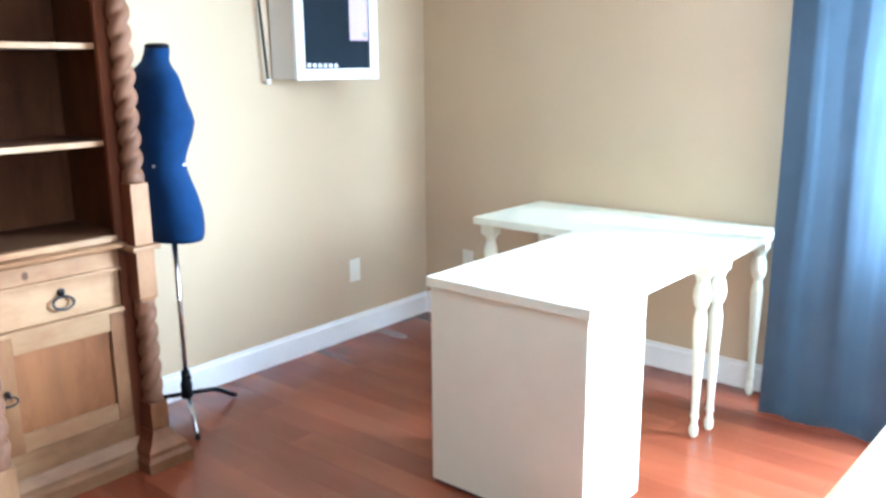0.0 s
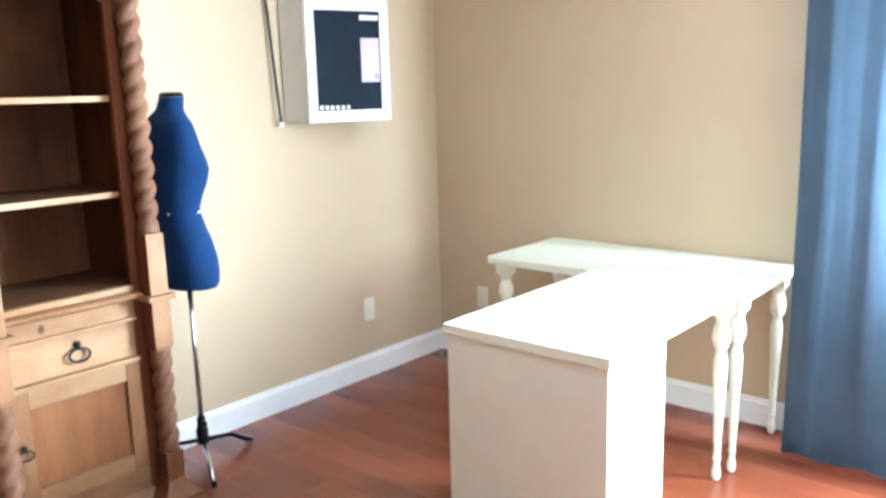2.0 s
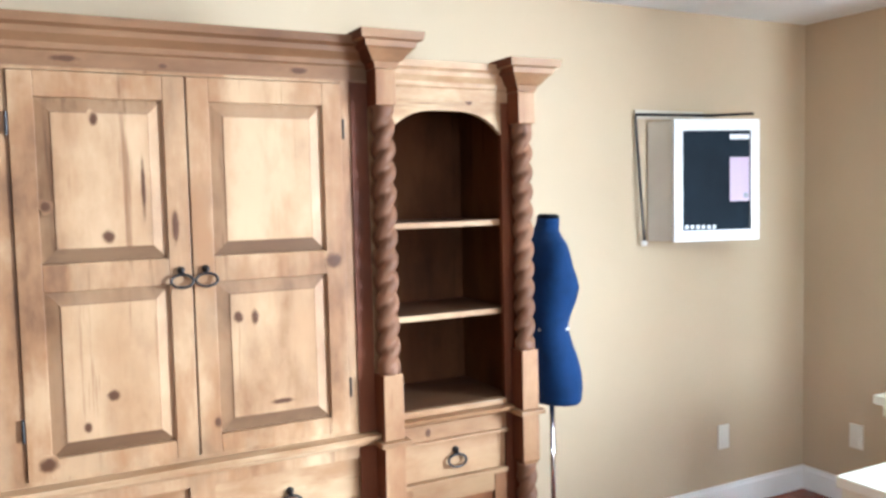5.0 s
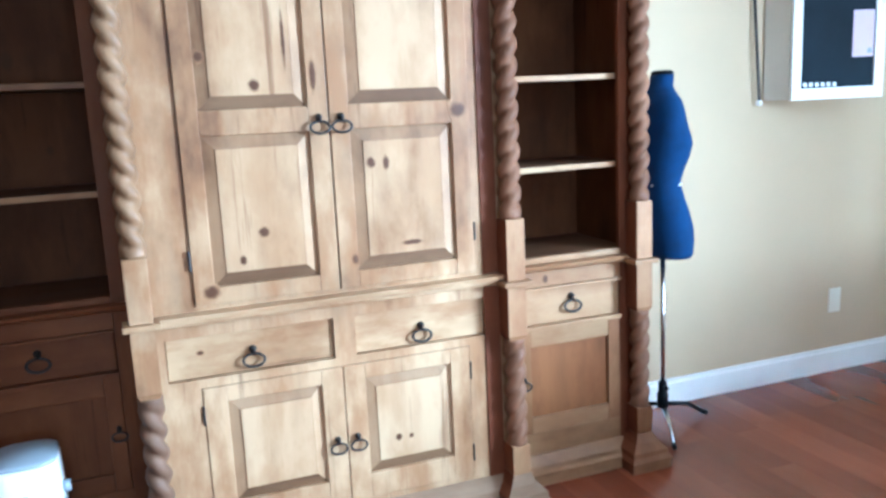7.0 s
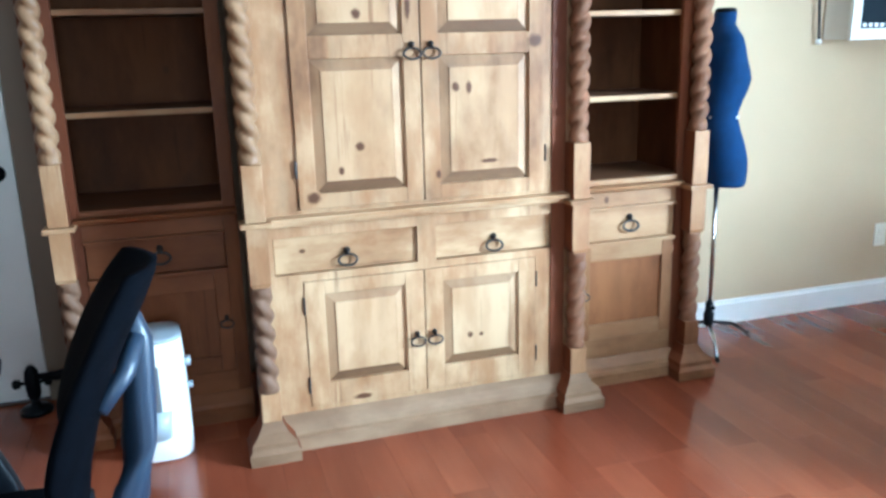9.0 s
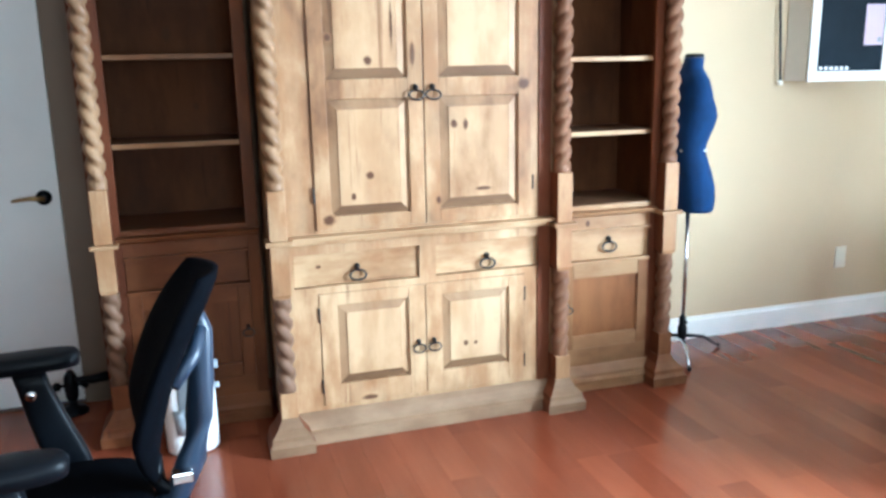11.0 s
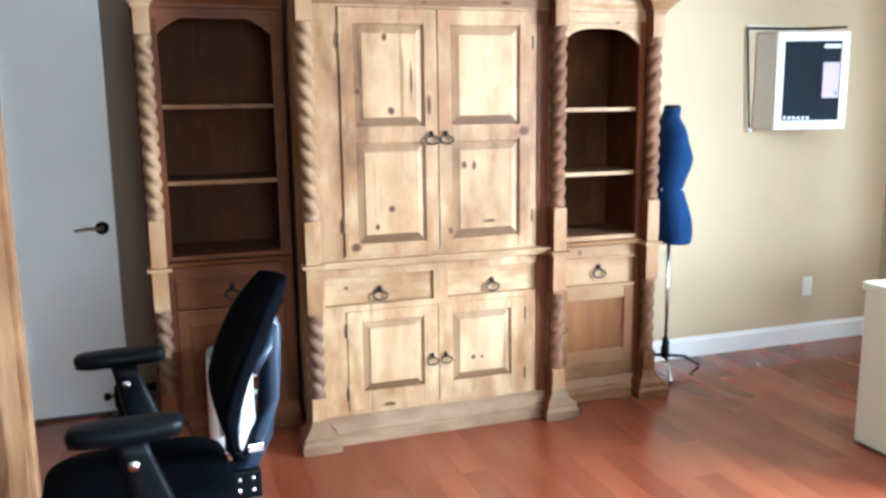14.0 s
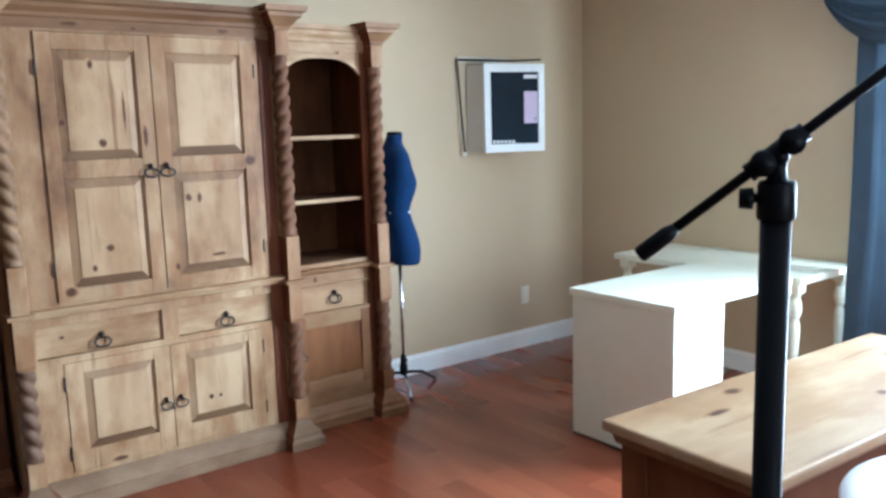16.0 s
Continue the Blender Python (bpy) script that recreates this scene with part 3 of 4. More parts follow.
# centre cupboard
CX, CY0, CY1, CTOP = 0.515, -3.80, -2.585, 2.085
centre = thing("pine_armoire", (CX / 2, (CY0 + CY1) / 2, 0), "large waxed knotty pine armoire with barley-twist posts, doors closed", "armoire", "pine wall units")
part("side_panel", boxes((0.03, CX, CY0, CY0 + 0.025, 0.02, CTOP - 0.06)), pine_v, centre)
part("side_panel", boxes((0.03, CX, CY1 - 0.025, CY1, 0.02, CTOP - 0.06)), pine_v, centre)
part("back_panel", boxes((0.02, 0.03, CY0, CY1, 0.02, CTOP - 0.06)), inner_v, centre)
part("top_board", boxes((0.02, CX, CY0, CY1, CTOP - 0.0595, CTOP - 0.03)), pine_h, centre)
FL, FR = CY0 + 0.025, CY1 - 0.025
bm = bmesh.new()
for y0, y1, z0, z1 in ((FL, FR, 0.10, 0.134), (FL, -3.642, 0.134, 0.607), (-2.763, FR, 0.134, 0.607), (FL, FR, 0.607, 0.635), (FL, -3.735, 0.635, 0.768),
                       (-3.225, -3.155, 0.635, 0.768), (-2.70, FR, 0.635, 0.768), (FL, FR, 0.768, 0.860), (FL, -3.638, 0.860, 1.941), (-2.732, FR, 0.860, 1.941), (FL, FR, 1.941, 1.955)):
    box(bm, CX - 0.03, CX, y0, y1, z0, z1)
# dark board added behind the doors so their gaps read as shade
part("backing_board", boxes((CX - 0.05, CX - 0.0305, FL, FR, 0.10, 1.955)), inner_v, centre)
part("face_frame", bm, pine_v, centre)
# strips painted dark where the right post throws its shadow
for z0, z1 in ((0.1185, 0.811), (0.849, 1.944)):
    part("cover_strip", boxes((CX + 0.0005, CX + 0.006, CY1 - 0.118, CY1 - 0.0615, z0, z1), bevel=0.0015), side_shade_v, centre, "dark red strip painted as the shadow beside the post")
bm = bmesh.new()
prism(bm, crown(CX, CTOP - 0.01, 0.07), "y", CY0 + 0.06, CY1 - 0.06)
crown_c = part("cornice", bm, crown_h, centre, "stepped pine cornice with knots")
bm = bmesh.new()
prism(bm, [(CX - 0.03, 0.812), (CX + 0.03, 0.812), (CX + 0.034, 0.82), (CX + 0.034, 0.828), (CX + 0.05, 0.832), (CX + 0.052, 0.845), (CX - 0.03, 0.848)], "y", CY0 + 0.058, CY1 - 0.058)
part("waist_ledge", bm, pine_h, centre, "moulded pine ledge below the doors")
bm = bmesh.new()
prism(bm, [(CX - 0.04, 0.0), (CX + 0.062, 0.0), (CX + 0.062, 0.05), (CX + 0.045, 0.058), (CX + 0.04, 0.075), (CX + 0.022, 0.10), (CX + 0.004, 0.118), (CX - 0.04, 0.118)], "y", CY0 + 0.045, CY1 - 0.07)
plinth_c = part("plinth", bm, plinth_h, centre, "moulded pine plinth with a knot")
DF, DL = CX + 0.009, CX + 0.004
up_l = panel_door(centre, DF, -3.635, -3.1965, 0.862, 1.938, [(0.914, 1.359), (1.433, 1.87)])
up_r = panel_door(centre, DF, -3.1915, -2.735, 0.862, 1.938, [(0.914, 1.359), (1.433, 1.87)])
lo_l = panel_door(centre, DL, -3.64, -3.2065, 0.136, 0.605, [(0.222, 0.555)], 0.07)
lo_r = panel_door(centre, DL, -3.2035, -2.765, 0.136, 0.605, [(0.222, 0.555)], 0.07)
DRF = CX - 0.013
dr_l = drawer(centre, DRF, -3.733, -3.227, 0.638, 0.765)
dr_r = drawer(centre, DRF, -3.153, -2.702, 0.638, 0.765)
pull(up_l, DF, -3.226, 1.368)
pull(up_r, DF, -3.158, 1.368)
pull(lo_l, DL, -3.238, 0.337, 0.9)
pull(lo_r, DL, -3.172, 0.337, 0.9)
pull(dr_l, DRF, -3.48, 0.672, 1.08)
pull(dr_r, DRF, -2.93, 0.668, 1.08)
for yy, d in ((-3.64, up_l), (-2.73, up_r)):
    for zz in (1.0, 1.8):
        hinge(d, DF - 0.001, yy, zz)
for yy, d in ((-3.643, lo_l), (-2.762, lo_r)):
    for zz in (0.22, 0.52):
        hinge(d, DL - 0.001, yy, zz)
post(centre, CX, CY0 + 0.01, -1, CTOP, 0.832)
post(centre, CX, CY1 - 0.027, 1, CTOP, 0.812)
for d, yy, zz, w, h, dx in ((up_l, -3.41, 1.502, 0.03, 0.032, -0.0035), (up_l, -3.415, 1.064, 0.028, 0.03, -0.0035), (up_l, -3.485, 0.987, 0.018, 0.026, -0.0035),
                            (up_l, -3.435, 1.815, 0.02, 0.035, -0.0035), (up_l, -3.236, 1.53, 0.018, 0.085, 0.0005), (up_l, -3.315, 1.62, 0.010, 0.16, -0.0035), (up_l, -3.56, 1.585, 0.022, 0.03, 0.0005),
                            (up_l, -3.585, 0.90, 0.045, 0.035, 0.0005), (up_r, -3.07, 1.25, 0.026, 0.03, -0.0035), (up_r, -3.02, 1.245, 0.018, 0.045, -0.0035),
                            (up_r, -2.95, 0.986, 0.06, 0.016, -0.0035), (up_r, -3.14, 0.95, 0.02, 0.025, 0.0005), (up_r, -2.775, 1.40, 0.05, 0.04, 0.0005),
                            (dr_l, -3.635, 0.715, 0.018, 0.014, 0.0005), (lo_r, -3.03, 0.33, 0.02, 0.025, -0.0035),
                            (lo_r, -2.985, 0.325, 0.015, 0.018, -0.0035), (crown_c, -3.50, 1.972, 0.06, 0.018, 0.0046), (crown_c, -2.86, 1.972, 0.045, 0.02, 0.0046), (crown_c, -3.25, 1.965, 0.02, 0.015, 0.0046),
                            (lo_l, -3.45, 0.15, 0.07, 0.018, 0.0005)):
    base = CX if d is crown_c else (DRF if d is dr_l else DL if d in (lo_l, lo_r) else DF)
    knot(d, base + (dx - 0.0017 if dx < -0.001 else dx), yy, zz, w, h, knot_crown_mat if d is crown_c else knot_field_mat if dx < -0.001 else None)


def arch_rail(bm, xf, y0, y1, spring, rise, top, thick=0.022):
    """A top rail with a flattened arch cut into its lower edge."""
    lower = []
    for i in range(25):
        u = -1 + 2 * i / 24
        lower.append((y0 + (y1 - y0) * i / 24, spring + rise * (1 - abs(u) ** 3.2)))
    out = lower + [(y1, top), (y0, top)]
    return prism(bm, out, "x", xf - thick, xf)


def flat_door(parent, x, y0, y1, z0, z1, stile, foot, head, frame_mat, stile_mat, field):
    """A door with a flat sunk panel between two stiles and two rails."""
    d = part("door", boxes((x - 0.022, x - 0.012, y0 + stile + 0.0005, y1 - stile - 0.0005, z0 + foot + 0.0005, z1 - head - 0.0005)), field, parent, "pine door with a flat reddish sunk panel")
    for a, b in ((y0, y0 + stile), (y1 - stile, y1)):
        part("stile", boxes((x - 0.02, x, a, b, z0, z1), bevel=0.0025), stile_mat, d)
    for a, b in ((z0, z0 + foot), (z1 - head, z1)):
        part("rail", boxes((x - 0.02, x - 0.0008, y0 + stile + 0.0005, y1 - stile - 0.0005, a, b), bevel=0.0025), frame_mat, d)
    return d


def side_unit(y_in, y_out, back, hand, knots, lit, shelves, level, drawer_face, upright, arch, panel_face, spring):
    """An open bookcase over a drawer and a door. y_in: end beside the armoire."""
    s = 1 if y_out > y_in else -1
    xf = back + 0.40
    ya, yb = min(y_in, y_out), max(y_in, y_out)
    t = thing("pine_bookcase", (back + 0.2, (ya + yb) / 2, 0), "tall knotty pine bookcase with empty arched shelves" + lit, "bookcase", "pine wall units")
    top = 2.05
    def span(a, b):
        return tuple(sorted((y_in + s * a, y_in + s * b)))
    w = yb - ya
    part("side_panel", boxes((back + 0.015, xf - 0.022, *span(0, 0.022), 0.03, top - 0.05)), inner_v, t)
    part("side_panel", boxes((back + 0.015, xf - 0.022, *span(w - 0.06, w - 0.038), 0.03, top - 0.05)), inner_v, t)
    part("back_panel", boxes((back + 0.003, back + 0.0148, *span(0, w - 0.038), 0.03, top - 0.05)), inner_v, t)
    part("top_board", boxes((back + 0.003, xf, *span(0, w - 0.03), top - 0.0495, top - 0.03)), pine_h, t)
    part("stile", boxes((xf - 0.0215, xf, *span(0, 0.05), 0.08, top - 0.1), bevel=0.001), upright, t)
    # outer stile takes the post's shadow in its colour
    part("stile", boxes((xf - 0.0215, xf, *span(w - 0.105, w - 0.0), 0.08, top - 0.1), bevel=0.001), side_shade_v, t, "pine stile painted dark red with the post's shadow")
    bm = bmesh.new()
    arch_rail(bm, xf - 0.0005, *span(0.0505, w - 0.1055), spring, 0.08, top - 0.1)
    part("arch_rail", bm, arch, t, "pine rail with a flattened arch")
    for z in shelves:
        sh = part("shelf", boxes((back + 0.016, xf - 0.042, *span(0.0225, w - 0.0605), z - 0.018, z - 0.0005)), inner_h, t, "pine shelf coloured dark for shade, with a pale front lip")
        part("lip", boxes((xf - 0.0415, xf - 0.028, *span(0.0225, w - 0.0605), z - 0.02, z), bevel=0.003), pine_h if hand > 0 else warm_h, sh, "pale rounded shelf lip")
    sh = part("shelf", boxes((back + 0.016, xf - 0.0225, *span(0.0225, w - 0.0605), 0.838, 0.8575)), inner_h, t, "pine shelf coloured dark for shade, with a pale front lip")
    part("lip", boxes((xf - 0.022, xf + 0.010, *span(0.0505, w - 0.1055), 0.836, 0.858), bevel=0.004), pine_h if hand > 0 else deep_h, sh)
    lo, hi = span(0.0, w - 0.085)
    bm = bmesh.new()
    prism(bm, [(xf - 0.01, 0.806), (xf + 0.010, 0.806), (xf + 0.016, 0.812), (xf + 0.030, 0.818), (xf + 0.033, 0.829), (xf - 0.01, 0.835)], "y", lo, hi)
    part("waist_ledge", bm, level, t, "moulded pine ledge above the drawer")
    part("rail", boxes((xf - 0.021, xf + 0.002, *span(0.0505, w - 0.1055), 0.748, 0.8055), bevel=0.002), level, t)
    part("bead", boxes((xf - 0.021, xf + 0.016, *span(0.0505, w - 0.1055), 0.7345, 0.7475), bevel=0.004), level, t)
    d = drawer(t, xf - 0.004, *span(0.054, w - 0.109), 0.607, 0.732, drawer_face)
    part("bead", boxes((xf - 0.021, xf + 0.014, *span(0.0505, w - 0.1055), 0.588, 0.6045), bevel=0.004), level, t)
    mid = (span(0.05, w - 0.105)[0] + span(0.05, w - 0.105)[1]) / 2
    pull(d, xf - 0.004, mid + 0.01, 0.664, 1.15)
    dd = flat_door(t, xf + 0.004, *span(0.052, w - 0.107), 0.19, 0.586, 0.052, 0.062, 0.062, level, upright, panel_face)
    pull(dd, xf + 0.004, span(0.052, 0.09)[0] + 0.02 if s > 0 else span(0.052, 0.09)[1] - 0.02, 0.385, 0.8)
    knot(dd, xf - 0.0115, mid - 0.055, 0.468, 0.018, 0.035, knot_deep_mat)
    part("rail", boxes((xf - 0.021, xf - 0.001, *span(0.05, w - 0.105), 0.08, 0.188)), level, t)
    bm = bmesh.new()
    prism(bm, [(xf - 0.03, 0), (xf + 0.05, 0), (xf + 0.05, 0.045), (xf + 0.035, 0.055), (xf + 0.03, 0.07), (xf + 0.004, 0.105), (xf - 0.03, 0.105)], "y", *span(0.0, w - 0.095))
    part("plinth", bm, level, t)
    bm = bmesh.new()
    prism(bm, crown(xf, top - 0.012, 0.05), "y", *span(0.0, w - 0.07))
    part("cornice", bm, arch, t, "stepped pine cornice")
    post(t, xf, y_in + s * (w - 0.045), hand, top, 0.806, red_v if hand > 0 else deep_v)
    for x, a, z, kw, kh in knots:
        knot(t, back + x, y_in + s * a, z, kw, kh, knot_inner_mat if x < 0.1 else knot_warm_mat if z < 1 else None)
    return t


knot_deep_mat = wood("pine_knot_red", (0.33, 0.148, 0.06), (0.23, 0.092, 0.038), (0.10, 0.04, 0.018), "z", knot=(0, 1, 1))
panel_red = wood("pine_red_panel", (0.33, 0.148, 0.06), (0.23, 0.092, 0.038), (0.10, 0.04, 0.018), "z", 0.45)
side_unit(CY1 + 0.002, -1.99, 0.012, 1, [(0.0155, 0.34, 1.06, 0.03, 0.06), (0.4025, 0.17, 0.776, 0.02, 0.03), (0.0155, 0.42, 1.31, 0.02, 0.03), (0.4005, 0.36, 1.915, 0.03, 0.02)], "", (1.50, 1.18), warm_h, warm_h, red_face, pine_h, panel_red, 1.80)
# left unit: armoire's shade is painted into its deep red fronts
side_unit(CY0 - 0.028, -4.47, JOG_X + 0.012, -1, [(0.0155, 0.30, 1.63, 0.035, 0.06), (0.0155, 0.2, 1.32, 0.02, 0.03)], ", stained deep red with painted shade below", (1.54, 1.197), deep_h, deep_h, deep_v, deep_h, deep_v, 1.845)


# ---- dress form ----
def dress_form():
    bm = bmesh.new()
    px, py = 0.20, -1.745
    # rows: height, centre y, half width across x, half depth along y
    prof = [(0.728, -1.738, 0.140, 0.092), (0.745, -1.738, 0.150, 0.099), (0.80, -1.738, 0.155, 0.102), (0.86, -1.742, 0.155, 0.101), (0.93, -1.752, 0.146, 0.095),
            (0.99, -1.760, 0.128, 0.086), (1.045, -1.766, 0.115, 0.080), (1.075, -1.766, 0.113, 0.079), (1.12, -1.760, 0.122, 0.087), (1.17, -1.750, 0.134, 0.098),
            (1.22, -1.744, 0.142, 0.104), (1.26, -1.750, 0.146, 0.097), (1.31, -1.764, 0.150, 0.086), (1.36, -1.772, 0.152, 0.076), (1.40, -1.772, 0.138, 0.066),
            (1.43, -1.766, 0.096, 0.056), (1.455, -1.757, 0.060, 0.047), (1.485, -1.748, 0.053, 0.044), (1.505, -1.745, 0.052, 0.043)]
    def fit(z):
        return 1.057 + (z - 1.057) * (0.905 if z < 1.057 else 0.968)
    rings(bm, [ring(px, cy - 0.006, fit(z), rx, ry, 32) for z, cy, rx, ry in prof], index=0)
    rings(bm, [ring(px, -1.751, z, r * 1.1, r, 24) for z, r in ((1.4915, 0.044), (1.501, 0.043), (1.508, 0.033))], index=1)
    for a0, a1 in ((15, 75), (-62, -56)):
        arc = [(px + 0.1155 * math.cos(radians(a)), -1.772 + 0.0815 * math.sin(radians(a))) for a in range(a0, a1 + 1, 6 if a1 - a0 < 10 else 10)]
        low = [bm.verts.new((u, v, 1.053)) for u, v in arc]
        top = [bm.verts.new((u, v, 1.062)) for u, v in arc]
        for k in range(len(arc) - 1):
            bm.faces.new((low[k], low[k + 1], top[k + 1], top[k])).material_index = 3
    lathe(bm, px, py, [(0.12, 0.011), (0.757, 0.011)], 12, 2)
    lathe(bm, px, py, [(0.085, 0.016), (0.09, 0.024), (0.15, 0.024), (0.155, 0.018), (0.20, 0.018), (0.205, 0.013)], 14, 1)
    tube(bm, [(px + 0.02, py, 0.185), (px + 0.045, py - 0.01, 0.185)], 0.009, 8, 1)
    for a in (95, 215, 335):
        dx, dy = math.cos(radians(a)), math.sin(radians(a))
        tube(bm, [(px + 0.015 * dx, py + 0.015 * dy, 0.10), (px + 0.14 * dx, py + 0.14 * dy, 0.075), (px + 0.24 * dx, py + 0.24 * dy, 0.012)], 0.009, 8, 2 if a == 335 else 1)
        tube(bm, [(px + 0.225 * dx, py + 0.225 * dy, 0.02), (px + 0.25 * dx, py + 0.25 * dy, 0.0095)], 0.0095, 8, 1)
    ob = part("dress_form", bm, [navy, black_plastic, chrome, tape_white], None, "", True)
    return tagged(ob, "navy blue fabric dress form on a thin pole with tripod feet", "dress form")


dress_form()


# ---- framed display on the wall ----
def framed_display():
    a, b = Vector((0.125, -1.02, 0)), Vector((0.245, -0.62, 0))
    z0, z1 = 1.358, 1.905
    along = (b - a).normalized()
    out = Vector((along.y, -along.x, 0))
    t = thing("framed_display", (0.0, -0.83, z0), "wall-hung cream box display, white frame, black screen", "display")
    def quad(bm, pts, zl, zh, index=0):
        return prism(bm, [(p.x, p.y) for p in pts], "z", zl, zh, index)
    bm = bmesh.new()
    quad(bm, [a - out * 0.012 + along * 0.004, b - out * 0.012 - along * 0.004, Vector((0.012, -0.66, 0)), Vector((0.012, -1.065, 0))], z0 + 0.004, z1 - 0.004)
    part("case", bm, box_beige, t, "cream painted box side")
    def bar(u0, u1, zl, zh, d0, d1):
        bm = bmesh.new()
        p = [a + along * u0 + out * d0, a + along * u1 + out * d0, a + along * u1 + out * d1, a + along * u0 + out * d1]
        return quad(bm, p, zl, zh)
    L = (b - a).length
    f = 0.042
    for u0, u1, zl, zh in ((0, f, z0, z1), (L - f, L, z0, z1), (f, L - f, z0, z0 + 0.05), (f, L - f, z1 - 0.05, z1)):
        part("frame_rail", bar(u0, u1, zl, zh, -0.0115, 0.012), frame_white, t)
    scr = part("screen", bar(f, L - f, z0 + 0.05, z1 - 0.05, -0.01, 0.003), screen_black, t, "glossy black screen")
    part("paper_note", bar(L - f - 0.10, L - f - 0.004, 1.535, 1.735, 0.0035, 0.0045), note_pink, scr, "lilac paper note")
    part("paper_mark", bar(L - f - 0.032, L - f - 0.012, 1.55, 1.572, 0.005, 0.0056), appl_grey, scr)
    part("bar_mark", bar(L - f - 0.10, L - f - 0.004, 1.815, 1.838, 0.0035, 0.0043), appl_white, scr, "white bar of unreadable writing")
    for i in range(6):
        u = f + 0.014 + i * 0.027
        part("icon_mark", bar(u, u + 0.017, z0 + 0.057 - i * 0.0004, z0 + 0.074 - i * 0.0004, 0.0035, 0.0043), appl_white, scr)
    m = thing("wall_mount", (0.0, -0.9, 1.34), "thin dark metal mounting rods behind the framed display", "wall mount")
    bm = bmesh.new()
    box(bm, 0.0005, 0.010, -1.135, -0.72, 1.918, 1.958, 0.002)
    part("mount_plate", bm, box_beige, m)
    bm = bmesh.new()
    tube(bm, [(0.02, -1.145, 1.935), (0.13, -0.80, 1.928), (0.20, -0.60, 1.935)], 0.006, 8)
    part("top_rod", bm, black_plastic, m)
    bm = bmesh.new()
    tube(bm, [(0.015, -1.14, 1.93), (0.025, -1.125, 1.65), (0.03, -1.105, 1.365)], 0.007, 8)
    part("side_rod", bm, iron, m)
    bm = bmesh.new()
    lathe(bm, 0.03, -1.105, [(1.342, 0.008), (1.346, 0.014), (1.360, 0.014), (1.3645, 0.008)], 12)
    part("rod_end", bm, frame_white, m)


framed_display()


# ---- white L-shaped desk ----
def turned_leg(parent, x, y, top):
    bm = bmesh.new()
    h = top
    rows = [(0.0, 0.010), (0.012, 0.016), (0.035, 0.017), (0.055, 0.012), (0.07, 0.011), (0.085, 0.016), (0.10, 0.013), (0.30, 0.019), (0.42, 0.025),
            (0.47, 0.026), (0.50, 0.020), (0.515, 0.018), (0.53, 0.026), (0.56, 0.033), (0.59, 0.031), (0.62, 0.022), (0.635, 0.026), (0.65, 0.034)]
    lathe(bm, x, y, [(z * (h - 0.0) / 0.70, r) for z, r in rows], 16)
    box(bm, x - 0.034, x + 0.034, y - 0.034, y + 0.034, h * 0.9295, h, 0.003)
    return part("leg", bm, desk_white, parent, "turned white leg")


wall_desk = thing("wall_table", (1.39, -0.3, 0), "white laminate table with turned legs against the beige wall", "table", "white desk tables")
part("tabletop", boxes((0.79, 1.985, -0.575, -0.006, 0.705, 0.74), bevel=0.003), desk_white, wall_desk)
for x, y in ((0.85, -0.515), (0.85, -0.065), (1.925, -0.065), (1.925, -0.515)):
    turned_leg(wall_desk, x, y, 0.7045)
ret = thing("return_table", (1.63, -1.05, 0), "white laminate table resting on a cabinet, joined to another", "table", "white desk tables")
part("tabletop", boxes((1.328, 1.945, -1.522, -0.578, 0.705, 0.74), bevel=0.003), desk_white, ret)
for x, y in ((1.40, -0.64), (1.905, -0.615)):
    turned_leg(ret, x, y, 0.7045)
cab = thing("desk_cabinet", (1.63, -1.33, 0), "white laminate cabinet with plain panels under the desk end", "cabinet")
part("end_panel", boxes((1.340, 1.935, -1.512, -1.494, 0.012, 0.7045), bevel=0.0015), desk_white, cab, "plain white end panel")
part("side_panel", boxes((1.917, 1.935, -1.4935, -1.148, 0.012, 0.7045), bevel=0.0015), desk_white, cab)
part("side_panel", boxes((1.340, 1.358, -1.4935, -1.148, 0.012, 0.7045), bevel=0.0015), desk_white, cab)
part("back_panel", boxes((1.3585, 1.9165, -1.166, -1.148, 0.06, 0.7045), bevel=0.0015), desk_white, cab)
# dark strip under the panels paints the toe shadow
part("plinth", boxes((1.348, 1.927, -1.504, -1.156, 0.0, 0.0115)), toe_shade_dark, cab, "dark strip standing in for the toe shadow")
part("bottom_panel", boxes((1.3585, 1.9165, -1.4935, -1.1665, 0.04, 0.058), bevel=0.0015), desk_white, cab)


